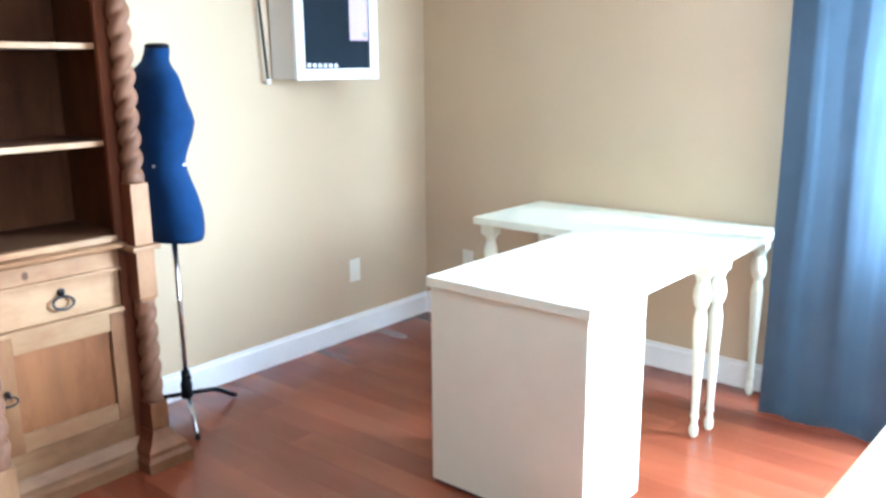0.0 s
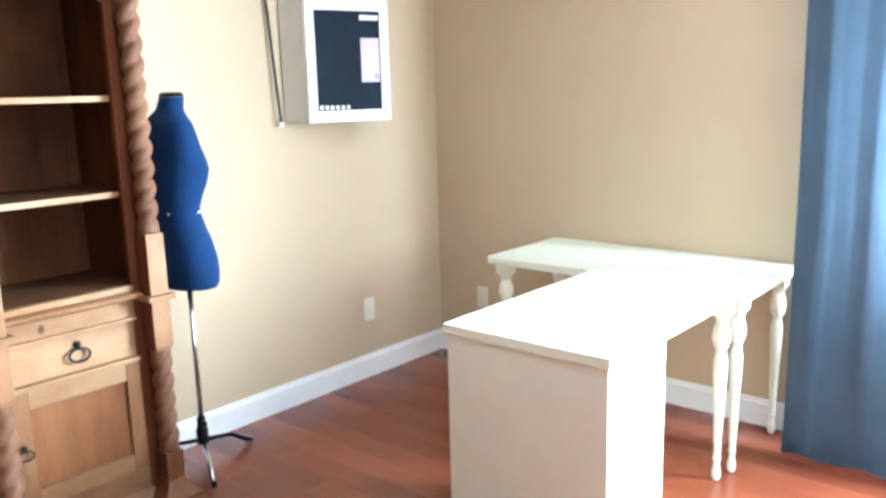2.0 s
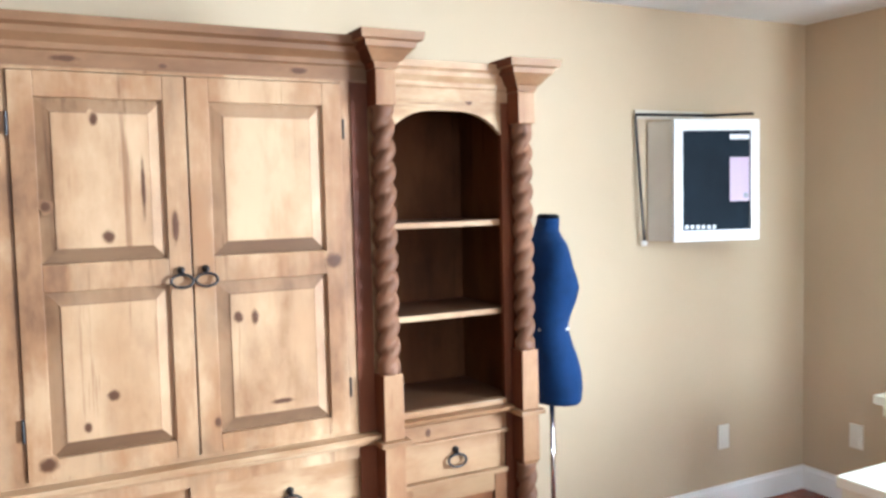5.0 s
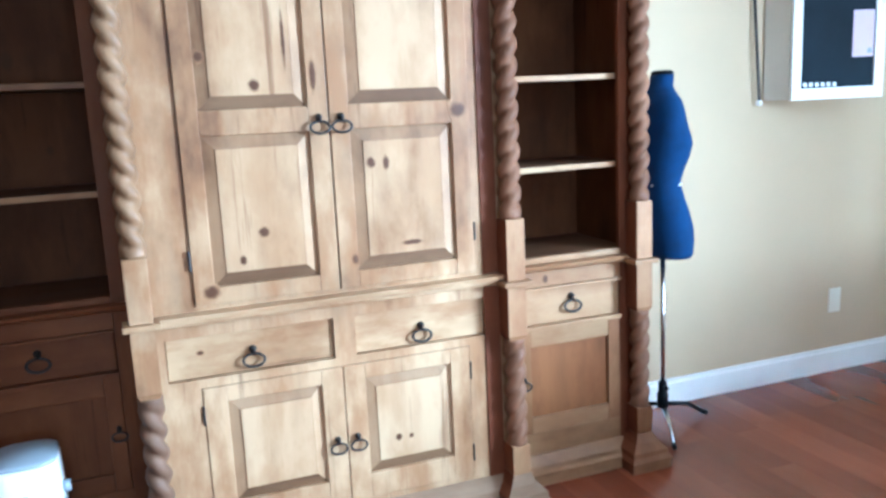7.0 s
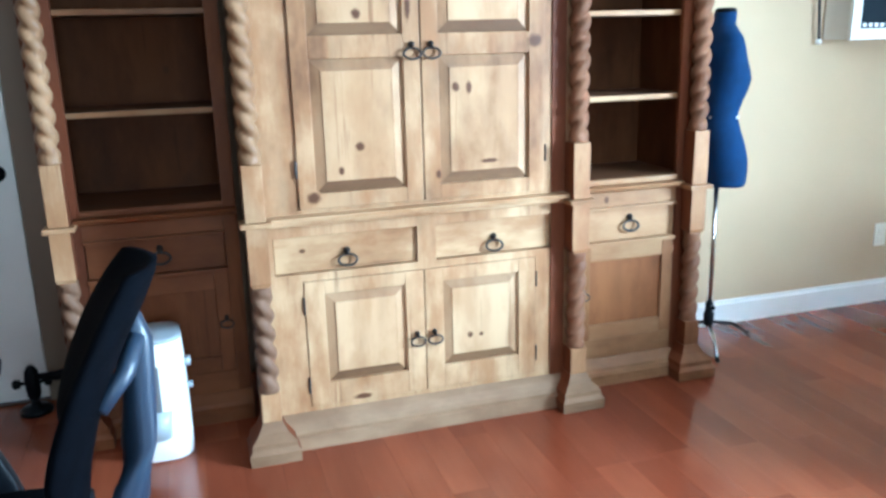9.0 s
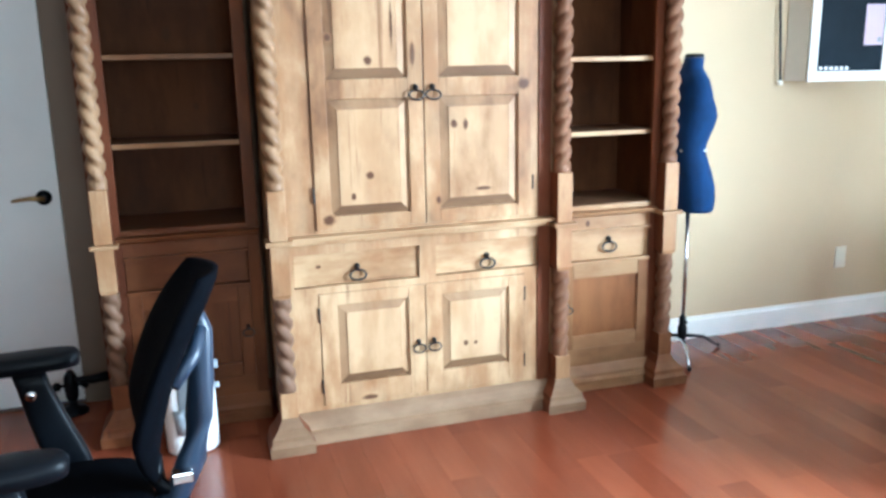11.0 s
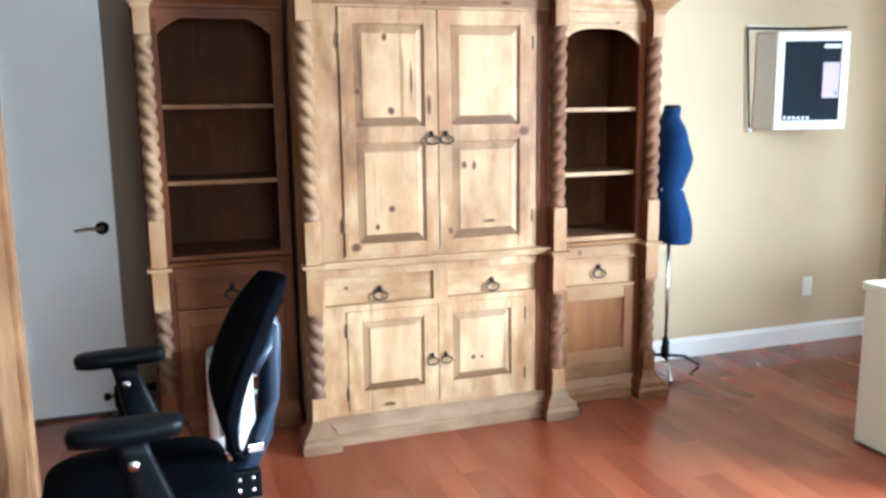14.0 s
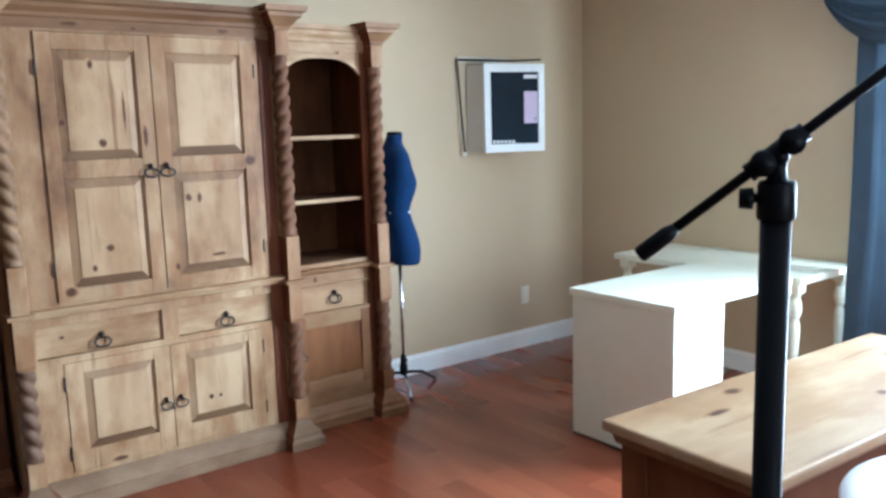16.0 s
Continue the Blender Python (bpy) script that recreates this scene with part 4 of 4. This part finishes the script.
# ---- curtain ----
def curtain():
    t = thing("curtain", (2.3, -0.12, 0), "floor-length blue satin curtain panel with a swag over the window", "curtain")
    x0, x1, zb, zt = 2.0, 2.62, 0.002, 2.12
    bm = bmesh.new()
    nx, nz = 120, 34
    grid = []
    for j in range(nz + 1):
        v = j / nz
        z = zb + (zt - zb) * v
        spread = 1 + 0.10 * (1 - v)
        row = []
        for i in range(nx + 1):
            u = i / nx
            wave = u + 0.010 * math.sin(6 * v + 11 * u) + 0.05 * math.sin(2.4 * u + 1.0) * (1 - v)
            fold = math.sin(2 * math.pi * 2.9 * wave - 0.9)
            y = -0.15 - 0.075 * (1 - v) ** 2 + 0.014 * (1.1 - 0.45 * v) * (fold + 0.22 * math.sin(2 * math.pi * 7.1 * wave + 1.3 * v)
                + 0.05 * math.sin(2 * math.pi * 17 * wave - 2 * v)) + 0.006 * math.sin(14 * v + 5 * u) * (1 - v)
            hem = -0.002 * max(0.0, 1 - 9 * v)
            row.append(bm.verts.new((x0 + (x1 - x0) * u * spread + 0.02 * (1 - v) * (1 - u), y, max(0.001, z + hem))))
        grid.append(row)
    for a, b in zip(grid, grid[1:]):
        for i in range(nx):
            bm.faces.new((a[i], a[i + 1], b[i + 1], b[i]))
    bmesh.ops.solidify(bm, geom=bm.faces[:], thickness=0.003)
    part("panel", bm, curtain_blue, t, "hanging blue panel with soft folds", True)
    # swag: bunched cloth that sags in deep scallops between its fixings
    bm = bmesh.new()
    xa, xb, wide = 1.835, 4.10, 0.755
    nu, nv = 96, 40
    grid = []
    for j in range(nv + 1):
        v = j / nv
        row = []
        for i in range(nu + 1):
            x = xa + (xb - xa) * i / nu
            p = ((x - xa) / wide) % 1.0
            lobe = max(0.0, math.sin(math.pi * p)) ** 0.62
            drop = 0.13 + 0.29 * lobe
            sag = v ** 1.05
            ridge = math.sin(2 * math.pi * 4.5 * v + 0.6 * math.sin(3 * p))
            y = -0.205 - 0.03 * abs(ridge) ** 0.8 * (0.3 + 0.7 * lobe) - 0.06 * math.sin(math.pi * v) * (0.4 + 0.6 * lobe)
            row.append(bm.verts.new((x, y, 2.275 - sag * drop)))
        grid.append(row)
    for a, b in zip(grid, grid[1:]):
        for i in range(nu):
            bm.faces.new((a[i], a[i + 1], b[i + 1], b[i]))
    bmesh.ops.solidify(bm, geom=bm.faces[:], thickness=0.003)
    part("swag", bm, curtain_blue, t, "draped blue swag with sagging folds", True)
    bm = bmesh.new()
    tube(bm, [(1.80, -0.17, 2.285), (4.1, -0.17, 2.285)], 0.014, 12)
    for x in (1.9, 4.0):
        box(bm, x - 0.012, x + 0.012, -0.17, -0.0005, 2.275, 2.295)
    part("rod", bm, iron, t)


curtain()


# ---- pine chest beside the camera's way ----
chest = thing("pine_chest", (3.02, -2.27, 0), "waxed knotty pine chest with a thick overhanging top", "chest")
TX0, TX1, TY0, TY1, TZ = 2.775, 3.24, -2.905, -1.63, 0.81
bm = boxes((TX0, TX1, TY0, TY1, TZ - 0.028, TZ), bevel=0.008)
chest_top = part("top", bm, chest_pale, chest, "thick pale pine top with knots")
for kx, ky, kw, kh in ((2.85, -2.488, 0.042, 0.075), (2.925, -2.65, 0.035, 0.115), (2.94, -1.83, 0.04, 0.09), (3.1, -2.2, 0.035, 0.05)):
    top_knot(chest_top, kx, ky, TZ, kw, kh)
bm = bmesh.new()
prism(bm, [(TX0 + 0.012, TZ - 0.0285), (TX1 - 0.012, TZ - 0.0285), (TX1 - 0.03, TZ - 0.055), (TX0 + 0.03, TZ - 0.055)], "y", TY0 + 0.02, TY1 - 0.02)
part("moulding", bm, red_h, chest)
part("body", boxes((TX0 + 0.045, TX1 - 0.045, TY0 + 0.045, TY1 - 0.045, 0.0, TZ - 0.0555), bevel=0.004), deep_v, chest, "deep red pine body")
part("corner_board", boxes((TX0 + 0.035, TX0 + 0.11, TY0 + 0.035, TY0 + 0.0445, 0.0, TZ - 0.056), bevel=0.002), deep_v, chest)
part("corner_board", boxes((TX1 - 0.11, TX1 - 0.035, TY0 + 0.035, TY0 + 0.0445, 0.0, TZ - 0.056), bevel=0.002), deep_v, chest)

chest.rotation_euler = (0, 0, radians(-2.25))

# ---- microphone stand ----
def mic_stand():
    x, y = 3.609, -3.614
    t = thing("microphone_stand", (x, y, 0), "black metal boom microphone stand with round clamp knobs", "microphone stand")
    bm = bmesh.new()
    lathe(bm, x, y, [(0.0, 0.13), (0.012, 0.13), (0.022, 0.12), (0.026, 0.03), (0.06, 0.022)], 32)
    part("base", bm, black_plastic, t, "", True)
    bm = bmesh.new()
    lathe(bm, x, y, [(0.0605, 0.0145), (1.43, 0.0145)], 20)
    part("pole", bm, black_plastic, t, "glossy black pole", True)
    bm = bmesh.new()
    lathe(bm, x, y, [(1.4305, 0.0165), (1.433, 0.018), (1.464, 0.018), (1.468, 0.016), (1.469, 0.010), (1.480, 0.008), (1.486, 0.009)], 20)
    part("collar", bm, black_plastic, t, "", True)
    bm = bmesh.new()
    side = Vector((-0.86, -0.50, 0))
    p = Vector((x, y, 1.451))
    tube(bm, [p + side * 0.014, p + side * 0.020, p + side * 0.021, p + side * 0.034], [0.005, 0.005, 0.011, 0.010], 14)
    part("collar_knob", bm, black_plastic, t, "", True)
    c = Vector((x, y, 1.496))
    d = Vector((0.515, 0.345, 0.50)).normalized()
    bm = bmesh.new()
    for o, r in ((-0.017, 0.012), (0.015, 0.012)):
        q = c + d * o
        tube(bm, [q + Vector((0.3, -0.5, 0)) * 0.05 - side * 0.0, q - Vector((0.3, -0.5, 0)) * 0.05], r, 14)
    tube(bm, [c - d * 0.034, c + d * 0.03], 0.0095, 12)
    lathe(bm, x, y, [(1.4865, 0.010), (1.496, 0.011)], 14)
    part("boom_clamp", bm, black_plastic, t, "black boom clamp with knobs", True)
    bm = bmesh.new()
    tube(bm, [c - d * 0.125, c + d * 0.34], 0.0052, 12)
    tube(bm, [c - d * 0.165, c - d * 0.163, c - d * 0.13, c - d * 0.118], [0.007, 0.0088, 0.0088, 0.0054], 14)
    part("boom", bm, black_plastic, t, "slim black boom arm with a grip", True)


mic_stand()

# white round table beside the chest
side_table = thing("round_table", (3.58, -2.70, 0), "white round-topped side table beside the pine chest", "side table")
bm = bmesh.new()
lathe(bm, 3.58, -2.70, [(0.785, 0.287), (0.788, 0.302), (0.80, 0.307), (0.81, 0.302), (0.814, 0.277), (0.815, 0.02)], 48)
part("tabletop", bm, appl_white, side_table, "", True)
bm = bmesh.new()
lathe(bm, 3.58, -2.70, [(0.018, 0.035), (0.05, 0.024), (0.74, 0.022), (0.7845, 0.06)], 20)
part("column", bm, appl_white, side_table, "", True)
bm = bmesh.new()
lathe(bm, 3.58, -2.70, [(0.0, 0.19), (0.008, 0.19), (0.0175, 0.17)], 36)
part("base", bm, appl_white, side_table, "", True)


# ---- office chair ----
def office_chair():
    cx, cy = 1.73, -4.445
    t = thing("office_chair", (cx, cy, 0), "black mesh office chair with armrests and a curved back", "office chair")
    # base
    bm = bmesh.new()
    lathe(bm, cx, cy, [(0.07, 0.04), (0.075, 0.045), (0.12, 0.04), (0.125, 0.03)], 16)
    part("hub", bm, black_plastic, t, "", True)
    for k in range(5):
        a = radians(20 + 72 * k)
        ux, uy = math.cos(a), math.sin(a)
        bm = bmesh.new()
        tube(bm, [(cx + 0.04 * ux, cy + 0.04 * uy, 0.10), (cx + 0.18 * ux, cy + 0.18 * uy, 0.095), (cx + 0.29 * ux, cy + 0.29 * uy, 0.075)], [0.026, 0.022, 0.016], 10)
        leg = part("base_leg", bm, black_plastic, t, "", True)
        bm = bmesh.new()
        sx, sy = -uy, ux
        for o in (-0.014, 0.014):
            px, py = cx + 0.30 * ux + sx * o, cy + 0.30 * uy + sy * o
            tube(bm, [(px - sx * 0.009, py - sy * 0.009, 0.027), (px + sx * 0.009, py + sy * 0.009, 0.027)], 0.027, 16)
        part("caster", bm, black_plastic, leg, "", True)
    bm = bmesh.new()
    lathe(bm, cx, cy, [(0.1255, 0.026), (0.27, 0.026), (0.271, 0.016), (0.40, 0.016)], 16)
    part("gas_lift", bm, black_plastic, t, "", True)
    bm = bmesh.new()
    box(bm, cx - 0.10, cx + 0.10, cy - 0.12, cy + 0.20, 0.4005, 0.4395, 0.012)
    part("tilt_box", bm, black_plastic, t)
    # seat cushion: rounded slab
    bm = bmesh.new()
    def slab(z, grow):
        row = []
        for i in range(36):
            a = 2 * math.pi * i / 36
            c, s_ = math.cos(a), math.sin(a)
            e = 0.45
            row.append((cx + (0.255 + grow) * math.copysign(abs(c) ** e, c), cy - 0.042 + (0.253 + grow) * math.copysign(abs(s_) ** e, s_), z))
        return row
    rings(bm, [slab(0.44, -0.05), slab(0.445, -0.015), slab(0.47, 0.0), slab(0.50, -0.005), slab(0.515, -0.03), slab(0.52, -0.08)])
    part("seat", bm, black_cloth, t, "black padded seat", True)
    # backrest: curved pad over a hollow loop
    bm = bmesh.new()
    nz, nx = 26, 14
    def spine(v):
        return cy + 0.215 + 0.175 * max(0.0, (v - 0.12) / 0.88) ** 1.8, 0.545 + 0.495 * v
    def sheet(off):
        g = []
        for j in range(nz + 1):
            v = j / nz
            y, z = spine(v)
            half = 0.038 + 0.168 * (1 - abs((v - 0.56) / 0.56) ** 2.4 if v < 0.56 else 1 - 0.55 * ((v - 0.56) / 0.44) ** 2.6)
            row = []
            for i in range(nx + 1):
                u = -1 + 2 * i / nx
                edge = min(1.0, (1 - abs(u)) * 4, v * 7, (1 - v) * 7)
                row.append(bm.verts.new((cx + u * half, y - 0.045 * u * u * min(1, v * 3) + off * (0.3 + 0.7 * max(0.0, edge) ** 0.5) * min(1, 0.45 + 1.6 * v), z)))
            g.append(row)
        return g
    f, b = sheet(-0.027), sheet(0.024)
    for g in (f, b):
        for p, q in zip(g, g[1:]):
            for i in range(nx):
                bm.faces.new((p[i], p[i + 1], q[i + 1], q[i]))
    loop = lambda g: [r[0] for r in g] + g[-1][1:] + [r[-1] for r in g[::-1]][1:] + g[0][::-1][1:-1]
    lf, lb = loop(f), loop(b)
    for i in range(len(lf)):
        bm.faces.new((lf[i], lf[(i + 1) % len(lf)], lb[(i + 1) % len(lb)], lb[i]))
    back = part("backrest", bm, black_cloth, t, "black padded backrest", True)
    bm = bmesh.new()
    tube(bm, [(cx, cy + 0.335, 0.965), (cx, cy + 0.347, 0.89), (cx, cy + 0.338, 0.78), (cx, cy + 0.325, 0.68), (cx, cy + 0.302, 0.58), (cx, cy + 0.26, 0.49), (cx, cy + 0.16, 0.425)],
         [0.014, 0.026, 0.030, 0.033, 0.034, 0.030, 0.026], 14)
    part("back_support", bm, grey_plastic, t, "slate plastic back support", True)
    bm = bmesh.new()
    tube(bm, [(cx, cy + 0.215, 0.60), (cx, cy + 0.215, 0.545), (cx, cy + 0.23, 0.515), (cx, cy + 0.25, 0.51), (cx, cy + 0.30, 0.54)], [0.02, 0.022, 0.02, 0.019, 0.018], 10)
    part("lower_yoke", bm, black_plastic, back, "", True)
    for s_ in (-1, 1):
        bm = bmesh.new()
        tube(bm, [(cx + s_ * 0.015, cy + 0.345, 0.90), (cx + s_ * 0.06, cy + 0.32, 0.85), (cx + s_ * 0.10, cy + 0.27, 0.80)], [0.016, 0.018, 0.015], 10)
        part("lumbar_arm", bm, grey_plastic, back, "", True)
    for k, (dy, dz) in enumerate(((0.222, 0.462), (0.262, 0.462), (0.222, 0.427), (0.262, 0.427))):
        bm = bmesh.new()
        tube(bm, [(cx + 0.03, cy + dy, dz), (cx + 0.052, cy + dy, dz)], 0.007, 10)
        part("bolt", bm, chrome, t, "", True)
    part("bracket", boxes((cx - 0.05, cx + 0.05, cy + 0.198, cy + 0.287, 0.40, 0.487), bevel=0.006), black_plastic, t)
    part("label_plate", boxes((cx + 0.03, cx + 0.062, cy + 0.25, cy + 0.298, 0.545, 0.57), bevel=0.003), chrome, back)
    for s_ in (-1, 1):
        ax = cx + s_ * 0.315
        bm = bmesh.new()
        tube(bm, [(cx + s_ * 0.12, cy - 0.02, 0.425), (ax, cy - 0.02, 0.43)], [0.02, 0.026], 12)
        def slab_row(z, ya, yb, half):
            ym, yh = (ya + yb) / 2, (yb - ya) / 2
            return [(ax + half * math.copysign(abs(math.cos(q)) ** 0.5, math.cos(q)), cy + ym + yh * math.copysign(abs(math.sin(q)) ** 0.5, math.sin(q)), z)
                    for q in [2 * math.pi * (i + 0.5) / 20 for i in range(20)]]
        rings(bm, [slab_row(0.405, -0.021, 0.069, 0.014), slab_row(0.42, -0.036, 0.079, 0.021), slab_row(0.50, -0.048, 0.059, 0.023), slab_row(0.62, -0.074, 0.016, 0.023),
                   slab_row(0.70, -0.088, -0.012, 0.023), slab_row(0.7445, -0.098, -0.021, 0.028)])
        arm = part("arm_post", bm, black_plastic, t, "", True)
        bm = bmesh.new()
        rows = []
        for h, g in ((0.744, -0.014), (0.748, 0.0), (0.772, 0.004), (0.785, -0.004), (0.789, -0.018)):
            row = []
            for i in range(28):
                a = 2 * math.pi * i / 28
                c_, q = math.cos(a), math.sin(a)
                row.append((ax + (0.048 + g) * math.copysign(abs(c_) ** 0.7, c_), cy - 0.066 + (0.130 + g) * math.copysign(abs(q) ** 0.7, q), h))
            rows.append(row)
        rings(bm, rows)
        part("arm_pad", bm, black_plastic, arm, "rounded black arm pad", True)
        bm = bmesh.new()
        tube(bm, [(ax, cy - 0.056, 0.685), (ax + 0.033, cy - 0.056, 0.685)], 0.013, 14)
        part("arm_bolt", bm, chrome, arm, "round metal button", True)
    t.rotation_euler = (0, 0, radians(4))


office_chair()


# ---- white appliance on the floor by the bookcase ----
def appliance():
    x0, y0 = 0.385, -4.16
    t = thing("water_dispenser", (x0, y0, 0), "white plastic appliance with grey lid and grey cup on the floor", "appliance")
    def outline(gx, gy, z, taper=0.0):
        row = []
        for i in range(40):
            a = 2 * math.pi * i / 40
            c, s_ = math.cos(a), math.sin(a)
            row.append((x0 + gx * math.copysign(abs(c) ** 0.55, c), y0 + gy * math.copysign(abs(s_) ** 0.55, s_), z))
        return row
    bm = bmesh.new()
    rings(bm, [outline(0.10, 0.085, 0.0), outline(0.115, 0.1, 0.012), outline(0.118, 0.102, 0.10), outline(0.113, 0.099, 0.33), outline(0.108, 0.095, 0.428), outline(0.102, 0.09, 0.438)])
    part("case", bm, appl_white, t, "glossy white plastic case", True)
    bm = bmesh.new()
    rings(bm, [outline(0.104, 0.092, 0.4385), outline(0.104, 0.092, 0.447), outline(0.096, 0.084, 0.452)])
    part("lid", bm, appl_grey, t, "flat grey lid", True)
    part("recess", boxes((x0 + 0.085, x0 + 0.1195, y0 - 0.042, y0 + 0.012, 0.16, 0.36), bevel=0.006), appl_dark, t, "dark recess in the front")
    bm = bmesh.new()
    rings(bm, [outline(0, 0, 0.0)] and [[(x0 + 0.115 + 0.035 * (0.9 + k * 0.12) * math.cos(a), y0 - 0.012 + 0.055 * (0.82 + 0.18 * k) * math.sin(a), 0.10 + 0.095 * k)
          for a in [2 * math.pi * i / 24 for i in range(24)]] for k in (0.0, 0.5, 1.0)])
    part("cup", bm, appl_grey, t, "grey plastic cup", True)
    for z in (0.34, 0.25):
        bm = bmesh.new()
        tube(bm, [(x0 + 0.03, y0 + 0.095, z), (x0 + 0.03, y0 + 0.118, z)], 0.018 if z > 0.3 else 0.012, 12)
        part("side_knob", bm, appl_grey, t, "", True)


appliance()


# ---- black equipment beside the white door ----
def floor_stand():
    x, y = -0.12, -4.66
    t = thing("equipment_stand", (x, y, 0), "low black stand with knobs on the floor by the door", "equipment stand")
    bm = bmesh.new()
    lathe(bm, x, y, [(0.0, 0.062), (0.014, 0.062), (0.024, 0.05), (0.03, 0.02), (0.05, 0.014)], 20)
    part("base", bm, black_plastic, t, "", True)
    bm = bmesh.new()
    lathe(bm, x, y, [(0.0505, 0.015), (0.075, 0.026), (0.13, 0.03), (0.175, 0.026), (0.198, 0.012)], 16)
    part("head", bm, black_plastic, t, "oval black head", True)
    for dy in (-0.066, 0.062):
        bm = bmesh.new()
        s_ = math.copysign(1, dy)
        tube(bm, [(x, y + s_ * 0.024, 0.128), (x, y + s_ * 0.044, 0.128), (x, y + s_ * 0.046, 0.128), (x, y + dy, 0.127), (x, y + dy + s_ * 0.008, 0.127)], [0.007, 0.007, 0.018, 0.02, 0.012], 12)
        part("knob", bm, black_plastic, t, "", True)
    bm = bmesh.new()
    tube(bm, [(x + 0.02, y + 0.02, 0.16), (x + 0.02, y + 0.09, 0.152), (x + 0.02, y + 0.17, 0.162)], [0.010, 0.02, 0.022], 12)
    part("folded_arm", bm, black_plastic, t, "", True)


floor_stand()

# ---- pine cupboard past the chair ----
cup = thing("pine_cupboard", (1.05, -5.2, 0), "tall waxed honey pine cupboard with a panelled front", "cupboard")
part("body", boxes((0.76, 1.355, -5.45, -4.925, 0.0, 2.1), bevel=0.004), warm_v, cup)
part("corner_board", boxes((0.745, 0.84, -4.9245, -4.905, 0.0, 2.1), bevel=0.003), warm_v, cup)
part("corner_board", boxes((1.28, 1.375, -4.9245, -4.905, 0.0, 2.1), bevel=0.003), warm_v, cup)
cup_door = panel_door(cup, 1.378, -5.44, -4.9255, 0.12, 2.03, [(0.20, 0.72), (0.80, 1.36), (1.44, 1.95)], 0.075, frame_mat=warm_v, field=warm_v)
part("cornice", boxes((0.72, 1.40, -5.47, -4.88, 2.1005, 2.16), bevel=0.01), pine_h, cup)

# ---- floor boards ----
floor_core = plain("laminate_core", (0.07, 0.024, 0.012), 0.8)
floor = part("floor", boxes((JOG_X - 0.12, EAST + 0.12, SOUTH - 0.12, 0.12, -0.08, -0.010)), floor_core)
tagged(floor, "glossy reddish cherry laminate plank floor", "floor", kind="structure")
PW, PL = 0.125, 1.05


def plank_mesh(x0, x1, y0, y1):
    bm = bmesh.new()
    g = 0.00025
    low = [(x0 + g, y0 + g), (x1 - g, y0 + g), (x1 - g, y1 - g), (x0 + g, y1 - g)]
    rings(bm, [[(x, y, -0.010) for x, y in low], [(x, y, 0) for x, y in low]])
    return bm


rng = random.Random(7)
y = SOUTH
while y < 0:
    y2 = min(0.0, y + PW)
    x = JOG_X - rng.choice((0.07, 0.42, 0.77)) - rng.uniform(0.0, 0.1)
    while x < EAST:
        a, b = max(x, JOG_X), min(x + PL, EAST)
        if b - a > 0.02:
            part("plank", plank_mesh(a, b, y, y2), floor_mat, floor)
        x += PL
    y = y2
